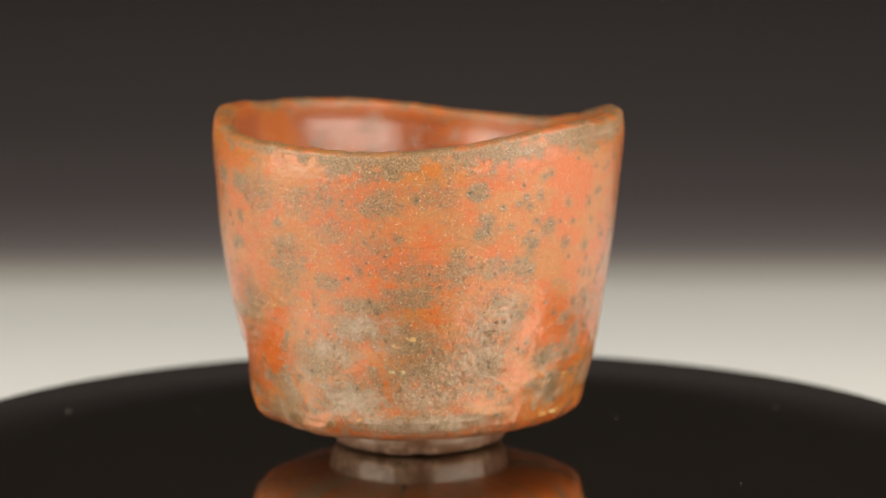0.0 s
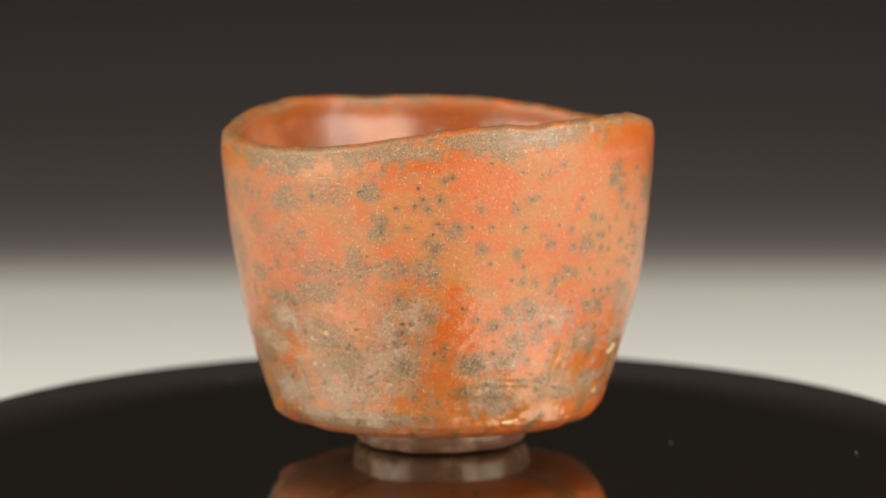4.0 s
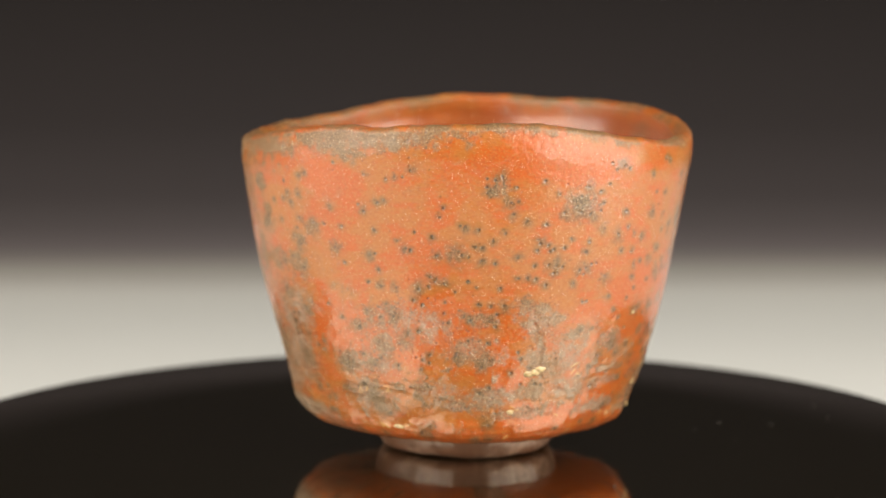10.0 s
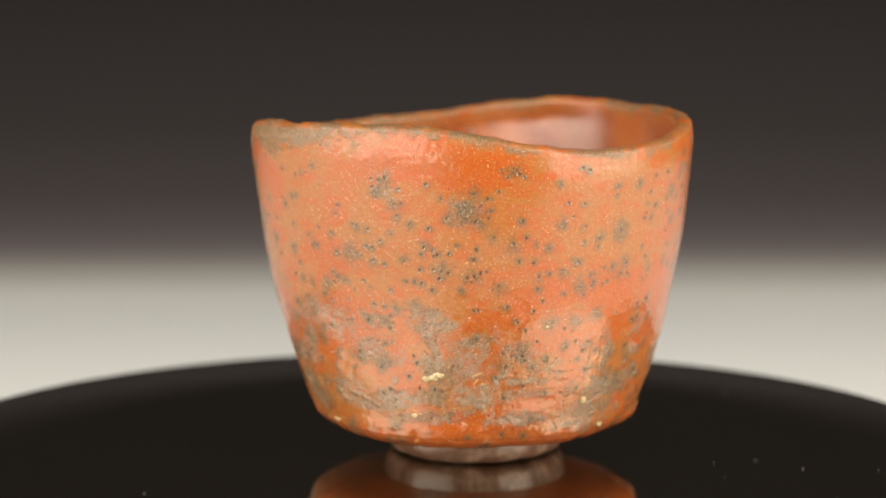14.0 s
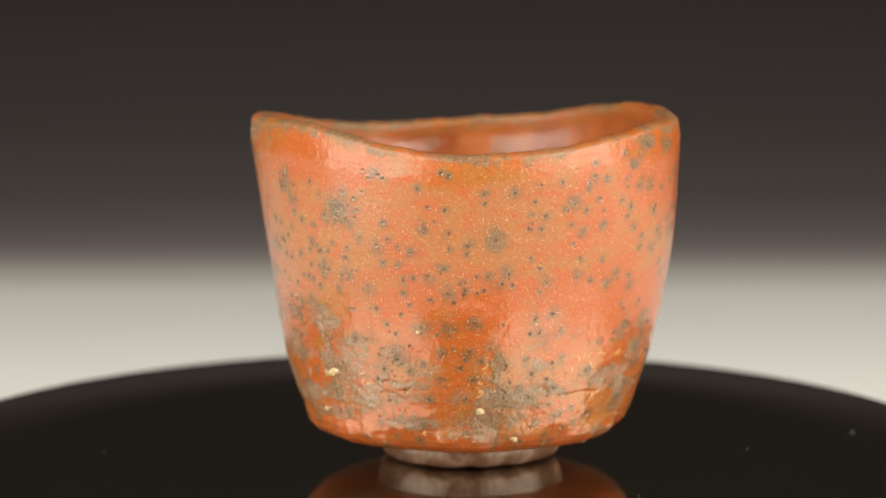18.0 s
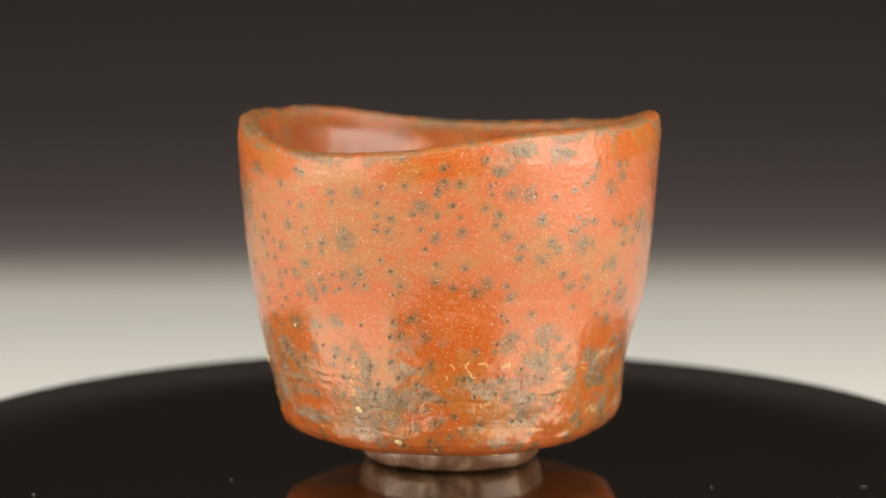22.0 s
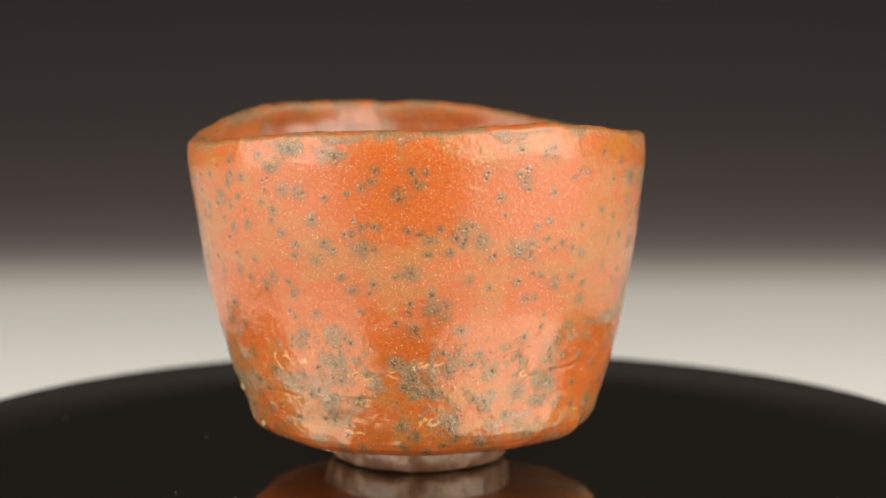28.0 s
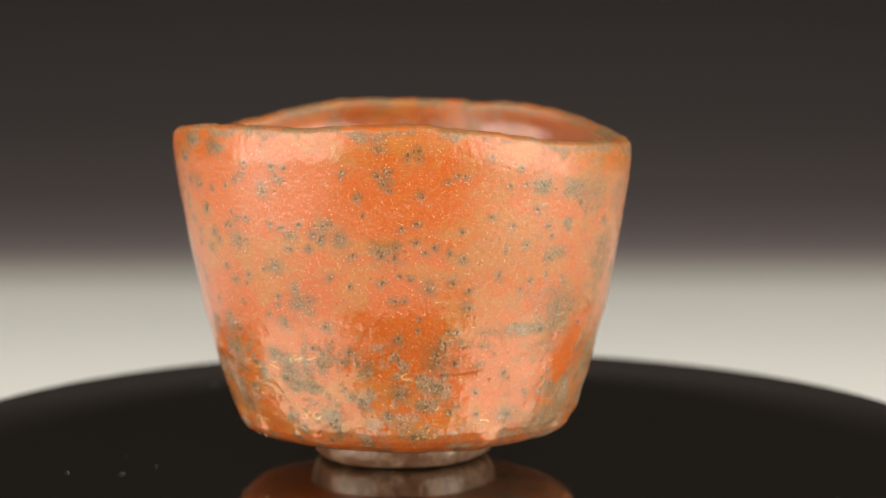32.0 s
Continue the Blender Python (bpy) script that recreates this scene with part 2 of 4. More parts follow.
def wall_radius(a, z):
    """Radius of the outer wall at the angles a (from the front, to the right) and heights z."""
    c = waves(a, 4) @ WAVES.T
    k = np.clip(np.searchsorted(ZK, z) - 1, 0, len(ZK) - 2)
    u = (z - ZK[k]) / (ZK[k + 1] - ZK[k])

    def at(i):
        return np.take_along_axis(c, np.clip(i, 0, 4)[..., None], -1)[..., 0]

    p0, p1, p2, p3 = at(k - 1), at(k), at(k + 1), at(k + 2)
    m1, m2 = np.where(k > 0, (p2 - p0) / 2, p2 - p1), np.where(k < 3, (p3 - p1) / 2, p2 - p1)
    v = np.clip(u, 0, 1)
    r = (2 * v**3 - 3 * v**2 + 1) * p1 + (v**3 - 2 * v**2 + v) * m1 + (3 * v**2 - 2 * v**3) * p2 + (v**3 - v**2) * m2
    return r + np.where(u < 0, u * m1, 0) + np.where(u > 1, (u - 1) * m2, 0)


rng = np.random.default_rng(5)


def soft_noise(a, z, cell_mm, seed):
    """Smooth noise on the unrolled wall, from -1 to 1, that closes round the bowl."""
    g = np.random.default_rng(seed)
    na, nz = max(4, round(345 / cell_mm)), int(110 / cell_mm) + 4
    t = g.uniform(-1, 1, (na, nz))
    x, y = (a / (2 * np.pi)) % 1 * na, np.clip(z * 1000 / cell_mm + 1, 0, nz - 2.001)
    i, j = np.floor(x).astype(int), np.floor(y).astype(int)
    u, v = x - i, y - j
    u, v = u * u * (3 - 2 * u), v * v * (3 - 2 * v)
    i0, i1 = i % na, (i + 1) % na
    return (t[i0, j] * (1 - u) + t[i1, j] * u) * (1 - v) + (t[i0, j + 1] * (1 - u) + t[i1, j + 1] * u) * v


ANG = np.arange(NA) / NA * 2 * np.pi
FOOT_R, FOOT_Z = 0.0252, 0.0056
# outer rows: the underside from the foot outward, the rounded lower edge, then the wall to the lip
UNDER = [(0.0, 0.00), (0.30, 0.05), (0.55, 0.13), (0.69, 0.21), (0.79, 0.32), (0.88, 0.48), (0.95, 0.70), (1.0, 1.0)]
CORNER_Z = 0.0132
NU = 56
u_t = np.linspace(0, 1, NU)
u_r = np.interp(u_t, np.linspace(0, 1, 8), [p[0] for p in UNDER])
u_z = np.interp(u_t, np.linspace(0, 1, 8), [p[1] for p in UNDER])
NW = NZ - NU
A2, W2 = np.meshgrid(ANG, np.linspace(0, 1, NW + 1)[1:], indexing="ij")
top = rim_height(ANG) + 0.00035 * soft_noise(ANG, ANG * 0 + 0.05, 9, 71) + 0.00026 * soft_noise(ANG, ANG * 0 + 0.05, 3, 72) + 0.00013 * soft_noise(ANG, ANG * 0 + 0.05, 1.2, 74)
LIP = 0.0016
wall_z = CORNER_Z + (top[:, None] - LIP - CORNER_Z) * W2
wall_r = wall_radius(A2, wall_z)
near_top = (top[:, None] - wall_z) * 1000
wall_r = wall_r - 0.0010 * np.clip(1 - (near_top - 1.6) / 8.0, 0, 1) ** 2
corner_r = wall_radius(ANG, ANG * 0 + CORNER_Z)
under_r = FOOT_R - 0.001 + (corner_r[:, None] - FOOT_R + 0.001) * u_r[None]
under_z = FOOT_Z + (CORNER_Z - FOOT_Z) * u_z[None] + 0 * under_r
out_r, out_z = np.concatenate([under_r, wall_r], 1), np.concatenate([under_z, wall_z], 1)
out_a = np.repeat(ANG[:, None], NZ, 1)

# what lies on the wall: ash, pale ash (partly painted reflection), deep red slip (partly painted gaps between
# reflections), gold, pinholes; and its relief
LAYER = {k: np.zeros((NA, NZ)) for k in ("ash", "pale", "deep", "gold", "pit", "inside", "spot", "matt")}
RELIEF = np.zeros((NA, NZ))
NOISE_FINE, NOISE_MID, NOISE_BROAD = (soft_noise(out_a, out_z, c, 80 + i) for i, c in enumerate((0.9, 2.6, 8.0)))


def window(a_deg, z_mm, reach_mm):
    """The stretch of the wall within reach of a point: slices by angle, and distances along and up in millimetres."""
    half = int(reach_mm / 52.0 / (2 * np.pi) * NA) + 2
    mid = int(round(a_deg / 360 * NA))
    rows = np.arange(mid - half, mid + half + 1) % NA
    da = ((ANG[rows] - radians(a_deg) + np.pi) % (2 * np.pi) - np.pi)[:, None] * out_r[rows] * 1000
    dz = out_z[rows] * 1000 - z_mm
    return rows, da, dz


def blend(layer, rows, value):
    LAYER[layer][rows] = np.maximum(LAYER[layer][rows], value)


def pinhole(a_deg, z_mm, d):
    rows, da, dz = window(a_deg, z_mm, d + 1)
    q = np.hypot(da, dz) / (d * 0.50)
    blend("pit", rows, np.clip(1.6 - q, 0, 1))
    RELIEF[rows] -= 0.00032 * np.exp(-q * q * 1.2)


def spot(a_deg, z_mm, d):
    """A grey ash spot with black pinholes in it."""
    rows, da, dz = window(a_deg, z_mm, d * 1.4 + 1)
    q = np.hypot(da, dz * rng.uniform(0.85, 1.25)) / (d * 0.58)
    q = np.maximum(0, q + 0.45 * NOISE_FINE[rows] + 0.30 * NOISE_MID[rows])
    blend("spot", rows, 0.85 * np.exp(-(q ** 1.4) * 0.75))
    RELIEF[rows] += 0.00008 * np.exp(-q * q)
    pinhole(a_deg + rng.normal(0, 0.10 * d), z_mm + rng.normal(0, 0.1 * d), rng.uniform(0.46, 0.72))
    for _ in range(int(d * 0.45)):
        pinhole(a_deg + rng.normal(0, 0.26 * d), z_mm + rng.normal(0, 0.26 * d), rng.uniform(0.25, 0.42))


def ash_field(a_deg, z_mm, wide, high, strength=0.7, pale=0.0):
    """A broad cloud of ash with broken edges and pinholes; pale also paints softbox reflections on it."""
    rows, da, dz = window(a_deg, z_mm, max(wide, high) * 0.75 + 2)
    q = np.hypot(da / (wide / 2), dz / (high / 2)) + 0.38 * NOISE_MID[rows] + 0.25 * NOISE_BROAD[rows] + 0.22 * NOISE_FINE[rows]
    cover = np.clip(1.2 - q, 0, 1)
    blend("ash", rows, strength * (0.93 + 0.25 * pale) * np.minimum(1, cover * 1.35))
    if pale:
        blend("pale", rows, pale * np.clip(1.15 - q, 0, 1))
    RELIEF[rows] += 0.00004 * cover * (NOISE_FINE[rows] + NOISE_MID[rows])
    for _ in range(int(wide * high * 0.13)):
        pinhole(a_deg + rng.normal(0, 0.30 * wide) * 1.1, z_mm + rng.normal(0, 0.28 * high), rng.uniform(0.22, 0.42))


# Redder patches: slip, and painted gaps where no softbox is mirrored.
def deep_slip_and_gap(a_deg, z_mm, wide, high):
    rows, da, dz = window(a_deg, z_mm, max(wide, high) * 0.8 + 2)
    q = np.hypot(da / (wide / 2), dz / (high / 2)) + 0.3 * NOISE_MID[rows]
    blend("deep", rows, np.clip(1.4 - q, 0, 1))


def gold_drip(a_deg, z_mm, wide, high):
    """Thin curling threads of golden ash."""
    for _ in range(int(1 + wide * high * 0.20)):
        a, z = rng.normal(0, 0.26 * wide), rng.normal(0, 0.26 * high)
        way, bend = rng.uniform(-0.6, 0.6) + (math.pi if rng.random() < 0.5 else 0), rng.normal(0, 0.30)
        for _ in range(int(rng.uniform(5, 13))):
            way, bend = way + bend, 0.8 * bend + rng.normal(0, 0.22)
            a, z = a + 0.26 * math.cos(way), z + 0.20 * math.sin(way)
            at_deg = a_deg + math.degrees(a / 50)
            rows, da, dz = window(at_deg, z_mm + z, 1.5)
            q = np.hypot(da, dz) / 0.26
            blend("gold", rows, np.clip(1.9 - q, 0, 1.3))
            RELIEF[rows] = np.maximum(RELIEF[rows], 0.00008 * np.exp(-q * q))


def groove(a0, z0, a1, z1, depth=0.35, wide=0.9):
    """A gouge across the wall, lighter lip above, shadowed below."""
    n = int(abs(a1 - a0)) + 2
    for i in range(n * 2):
        u = i / (n * 2 - 1)
        a, z = a0 + (a1 - a0) * u, z0 + (z1 - z0) * u + 0.25 * math.sin(u * 7 + a0)
        rows, da, dz = window(a, z, 3)
        RELIEF[rows] += 0.001 * 0.5 * depth * (0.10 + 0.06 * NOISE_MID[rows]) * np.exp(-(da / 0.8) ** 2) * (0.6 * np.exp(-((dz - wide) / wide) ** 2) - np.exp(-(dz / (0.6 * wide)) ** 2))

# ash clouds: angle, height, width, height of the cloud in millimetres, strength, paleness (partly painted softbox
# reflection)
for args in (
    (1.2, 53.2, 22.5, 7, 0.55, 0), (3.1, 13, 45.1, 6.2, 0.8, 0.7), (3.9, 73.2, 16.9, 8.5, 0.4, 0), (4.5, 20.2, 23.9, 8.5, 0.6, 0.3), (4.9, 26.9, 23.5, 12.7, 0.8, 0), (10.9, 56, 5.7, 9.9, 0.8, 0),
    (11, 53.4, 10.2, 8.5, 0.7, 0), (15.4, 74.4, 6.3, 5.6, 0.9, 0), (16.3, 63.6, 5, 4.2, 0.7, 0), (17.8, 22.9, 9.5, 5.6, 0.5, 0.5), (17.8, 65.8, 5.8, 5.6, 0.7, 0), (18.4, 29.6, 19.6, 18.3, 0.6, 0.6),
    (18.6, 38, 10.4, 9.9, 0.5, 0.7), (20.6, 54.2, 11.8, 7, 0.7, 0.1),
):
    ash_field(*args)
for args in (
    (24.8, 43.6, 18.5, 8.5, 0.5, 0.6), (26.5, 40.8, 10.4, 15.5, 0.45, 0.9), (27.7, 83.8, 19.6, 4.2, 0.75, 0.2), (28.8, 54, 10.5, 8.5, 0.75, 0.1), (29.2, 41, 5.8, 5.6, 0.6, 0.1), (31.5, 52.8, 5.8, 8.5, 0.6, 0),
    (32.1, 60.9, 6.4, 4.8, 0.6, 0), (41.7, 28.9, 5.9, 7, 0.8, 0.2), (42.8, 29, 13.7, 8.5, 0.7, 0.1), (46.8, 85.6, 21.1, 7, 0.85, 0.1), (48.9, 20.4, 15.9, 11.3, 0.7, 0.2), (49.3, 38.9, 10.3, 7, 0.7, 0),
    (49.7, 29.2, 6.2, 8.5, 0.75, 0.1), (52.2, 16.6, 9.9, 5.6, 0.7, 0.3),
):
    ash_field(*args)
for args in (
    (52.8, 41, 4.8, 7.9, 0.75, 0), (54.4, 29.1, 7.7, 7, 0.6, 0.6), (55.5, 41, 6.1, 12.7, 0.6, 0.5), (56, 33.6, 9.6, 12.7, 0.75, 0.2), (59.2, 87, 30.9, 6.2, 0.8, 0.4), (59.8, 43.3, 4.4, 5.6, 0.6, 0.2),
    (60.3, 41.1, 10.9, 11.3, 0.7, 0), (67, 39.8, 28.1, 12.7, 0.5, 0.8), (71.5, 22.1, 17.8, 8.5, 0.5, 0.7), (77.1, 18.6, 18.3, 4.2, 0.7, 0.4), (80.3, 42.8, 9.2, 6.2, 0.75, 0.2), (80.5, 33.5, 10.4, 7, 0.5, 0.5),
    (81.5, 32.6, 16.9, 11.3, 0.7, 0.1), (84.6, 41.4, 8.5, 7, 0.7, 0),
):
    ash_field(*args)
for args in (
    (88.1, 21.2, 18.2, 6.2, 0.75, 0.6), (89.2, 74.5, 6.3, 5.4, 0.85, 0), (98.1, 40.8, 7.1, 7, 0.7, 0), (98.9, 44.4, 13.1, 7, 0.8, 0), (99.3, 16.4, 14.3, 4.2, 0.7, 0.3), (101.9, 30.6, 10.8, 11.3, 0.8, 0.2),
    (102, 38.1, 8.5, 9.9, 0.7, 0), (102.4, 40.9, 17.1, 8.5, 0.6, 0.6), (109.8, 30.9, 16.9, 16.9, 0.7, 0), (110.9, 71.7, 12, 6.5, 0.85, 0), (112, 36.6, 15.6, 7, 0.7, 0.3), (113.1, 23.1, 15.2, 8.5, 0.6, 0.7),
    (125.4, 33.7, 11.7, 7, 0.6, 0.5), (128.6, 23, 16.3, 4.2, 0.6, 0.4),
):
    ash_field(*args)
for args in (
    (128.7, 16.4, 17.3, 5.6, 0.7, 0.7), (129.4, 26.4, 16.9, 2.8, 0.75, 0.1), (133.7, 30.2, 10.1, 8.5, 0.6, 0.1), (144.2, 23.3, 8, 5.6, 0.8, 0), (149.2, 13.5, 19.5, 5.6, 0.7, 0.5), (151.2, 14.6, 10.5, 11.3, 0.75, 0),
    (151.9, 17, 22.6, 8.5, 0.8, 0.2), (153.9, 23, 17.2, 7, 0.7, 0.6), (160.1, 17.3, 9, 7, 0.7, 0.3), (162, 23.1, 12.5, 7, 0.8, 0.5), (170.9, 24.5, 7.3, 2.3, 0.85, 0.1), (187.8, 26.5, 15, 5.6, 0.6, 0.6),
    (189.5, 26.2, 5.8, 7.9, 0.75, 0.1), (190.6, 82.1, 5.7, 2.8, 0.7, 0),
):
    ash_field(*args)
for args in (
    (194.1, 37.6, 5.5, 7.9, 0.8, 0), (194.6, 11.4, 10.2, 3.4, 0.7, 0.4), (196, 27.2, 17.6, 5.1, 0.6, 0.6), (196.8, 86.1, 8.9, 4.2, 0.8, 0.1), (200.1, 23.5, 19.6, 2, 0.8, 0), (200.8, 22, 8.9, 9, 0.8, 0),
    (201.9, 69.4, 2.6, 4.8, 0.85, 0), (202, 10.7, 6.9, 4.2, 0.8, 0.1), (204, 30.1, 11.2, 7, 0.5, 0.6), (205.7, 39.3, 7.6, 9, 0.8, 0), (208.7, 20.3, 9.7, 3.4, 0.5, 0.8), (209.5, 22.5, 6.7, 2, 0.85, 0.2),
    (209.9, 84.9, 7, 2.8, 0.7, 0), (222.2, 33.1, 4.9, 3.4, 0.7, 0.1),
):
    ash_field(*args)
for args in (
    (226, 28, 5.7, 4.8, 0.8, 0), (226.1, 31.1, 7, 4.8, 0.85, 0), (228.5, 25.2, 6.2, 4.2, 0.8, 0.1), (233.1, 30.8, 11.1, 8.5, 0.4, 0.6), (233.4, 25.1, 5.6, 3.4, 0.8, 0), (237.9, 17.3, 9.8, 7, 0.6, 0.6),
    (240.2, 16.7, 4.3, 7.6, 0.75, 0.3), (249.5, 12.3, 8.6, 3.4, 0.6, 0.6), (250.3, 23, 8.9, 4.2, 0.5, 0.7), (262.3, 17.9, 11.4, 4.2, 0.5, 0.7), (275.4, 24.5, 4.1, 6.2, 0.8, 0.3), (290.2, 61.1, 1.9, 5.6, 0.8, 0),
    (295.2, 17.2, 8.5, 5.6, 0.5, 0.7), (296.7, 39.2, 15.7, 3.4, 0.6, 0.8),
):
    ash_field(*args)
for args in (
    (297.7, 39.9, 25.7, 3.7, 0.85, 0), (298.6, 11.7, 10.7, 3.4, 0.6, 0.6), (299.7, 76, 8, 4.8, 0.8, 0), (305.3, 34.2, 11.9, 7, 0.5, 0.1), (305.6, 58.8, 8.7, 4.8, 0.75, 0), (307.1, 44.2, 8.2, 8.5, 0.6, 0),
    (308, 44.4, 13.7, 15.5, 0.7, 0), (308.7, 65.7, 3.8, 4.8, 0.85, 0), (309.5, 74.8, 9.4, 7.9, 0.8, 0), (312.6, 13.9, 20.5, 8.5, 0.8, 0.1), (317.1, 73.2, 13.5, 12.7, 0.55, 0), (318.4, 19.2, 8.9, 9, 0.75, 0.1),
    (323.6, 65.3, 4.8, 2.8, 0.7, 0), (325.1, 54.1, 13, 12.7, 0.6, 0),
):
    ash_field(*args)
for args in (
    (325.3, 59.2, 12, 7, 0.6, 0), (330.7, 29.6, 16.1, 12.7, 0.7, 0), (331.8, 71.1, 11.2, 8.5, 0.5, 0), (334.1, 33.3, 9.4, 7, 0.6, 0.6), (337.6, 72.6, 6.3, 7, 0.6, 0), (337.9, 51, 9.4, 4.8, 0.7, 0),
    (338.7, 31.8, 9.4, 8.5, 0.6, 0.6), (339.2, 64.1, 9.3, 7, 0.5, 0), (340.4, 19.7, 21.5, 11.3, 0.7, 0.9), (343.5, 44.9, 10.3, 5.1, 0.7, 0.2), (344.6, 39.3, 18.4, 9.9, 0.55, 0.9), (348.3, 44.9, 17.6, 4.2, 0.8, 0),
    (348.8, 60.3, 15.8, 8.5, 0.4, 0), (351.2, 70.9, 11.6, 8.5, 0.8, 0),
):
    ash_field(*args)
for args in (
    (358.3, 35.4, 18.4, 11.3, 0.7, 0), (358.5, 47.6, 15.5, 7, 0.8, 0),
):
    ash_field(*args)
# redder slip, some of it painting the darker gaps between softbox reflections
for args in (
    (39.2, 39.4, 10.9, 12.7), (39.3, 39.6, 11.3, 15.5), (41.8, 39.6, 11.4, 9.9), (44, 75.8, 15.6, 8.5), (44.8, 39.2, 9.3, 9.9), (52.7, 36.2, 25.9, 16.9),
    (73.4, 41.4, 19.8, 11.3), (90.6, 28.1, 10.1, 11.3), (95.8, 81.4, 22.7, 8.5), (101.3, 83.7, 14.2, 8.5), (101.9, 13.5, 16.4, 7), (108.4, 80.5, 31, 8.5),
    (116.6, 15.5, 20.1, 5.6), (154.1, 46.8, 18.3, 14.1), (172, 17.6, 11.7, 7), (173.6, 42.8, 21.2, 18.3), (185.2, 40.6, 15.4, 9.9), (186.3, 48.5, 21.1, 16.9),
    (197.4, 29.9, 15.3, 14.1), (207.9, 76.1, 28.2, 12.7),
):
    deep_slip_and_gap(*args)
for args in (
    (209.3, 44.3, 18.3, 16.9), (223.7, 70.5, 26.8, 12.7), (228.5, 75.9, 31.1, 15.5), (229.3, 38.3, 14.1, 15.5), (234.2, 35.3, 12.7, 12.7), (239.4, 35.2, 20.5, 15.5),
    (240.5, 75.2, 22.5, 9.9), (258.2, 72.7, 33.8, 12.7), (260.9, 41.8, 16.9, 19.7), (264.1, 43.3, 15.5, 12.7), (285.8, 28.6, 23.6, 15.5), (302.2, 22.6, 11.3, 8.5),
    (302.7, 47.5, 11.4, 7), (311.9, 29.7, 12.6, 12.7), (317, 31.3, 12.4, 15.5), (355.6, 56.1, 17, 5.6),
):
    deep_slip_and_gap(*args)
# ash spots: angle, height, size
for args in (
    (18, 63.9, 4.2), (20, 34.5, 1.4), (21.7, 46.4, 3.7), (21.9, 28.3, 4.8), (21.9, 37.4, 2.8), (22.2, 69.8, 1.7),
    (22.7, 39.9, 1.7), (24.8, 64.9, 1.7), (25, 40, 1.7), (26.9, 70.5, 2.3), (28.8, 72.1, 2), (29.8, 61.4, 3.4),
    (29.8, 69.7, 2), (30.1, 41.6, 4.2), (31.8, 59.3, 3.4), (32.5, 65.9, 2.3), (33, 72.2, 2.3), (33.8, 77.1, 2),
    (34.2, 33.6, 2), (37, 64.6, 3.9), (40.4, 21.4, 4.2), (42.3, 29.1, 4.2), (43.4, 69.8, 2.8), (44, 59.1, 2.8),
    (49.9, 19.1, 4.2), (51.4, 43.2, 2.3), (52.3, 29.1, 2.8), (53.7, 57.7, 2.5), (54.6, 15.4, 1.7), (54.6, 35, 2),
    (55.8, 64.2, 2), (56.2, 54, 1.7),
):
    spot(*args)
for args in (
    (56.3, 49.9, 2.3), (57, 71.3, 2.5), (57.6, 45.6, 1.7), (58.9, 71.8, 1.7), (59.3, 42.2, 3.4), (60.5, 49.5, 2.3),
    (61.8, 35.3, 4.2), (62.4, 77.9, 2.3), (63.3, 38, 2.3), (63.8, 59.4, 2.5), (65.7, 46.5, 2), (66.4, 80.1, 2.3),
    (67.2, 49.3, 2.5), (69.7, 32.1, 2), (70.4, 52.6, 2.3), (71.4, 62.8, 2.3), (72.2, 51.4, 3.1), (72.8, 58.1, 2.8),
    (73.4, 68.1, 2), (74.3, 50.9, 2.8), (77.5, 32.3, 2.8), (78.1, 58.8, 4.8), (80.3, 65.2, 2.3), (81.6, 41.4, 2.3),
    (82.8, 60.3, 2.5), (83.9, 45.5, 2), (84.8, 60.2, 2.3), (84.9, 56.6, 2.3), (85.8, 30.1, 3.7), (86.7, 74.4, 3.1),
    (87.8, 61.6, 2.3), (88.4, 77.5, 2.5),
):
    spot(*args)
for args in (
    (90.3, 77.9, 2.8), (90.7, 64, 1.7), (90.9, 44.8, 3.4), (92, 71.5, 3.7), (92.9, 68.5, 2), (94.2, 71.7, 2.3),
    (94.5, 57.9, 2.3), (94.6, 52.2, 2), (96.6, 66.5, 2.3), (97.4, 52.1, 2), (99.3, 51.7, 2), (100.3, 61.4, 2.5),
    (101.2, 76.6, 1.7), (102.1, 50.3, 2), (103.1, 55.4, 2.8), (104.6, 53.3, 2.8), (105, 55.3, 4.5), (106.8, 59.7, 1.7),
    (106.9, 68.8, 3.1), (109, 61.8, 1.7), (110.1, 50.4, 2), (110.4, 70.9, 4.8), (111.4, 68.5, 4.5), (111.5, 54, 3.1),
    (113.1, 74.4, 3.4), (113.2, 58.4, 2), (113.5, 38, 1.7), (113.7, 54.1, 3.7), (114.5, 67.5, 3.7), (118, 64, 2.5),
    (119.8, 51.2, 3.7), (121.9, 30.5, 3.7),
):
    spot(*args)
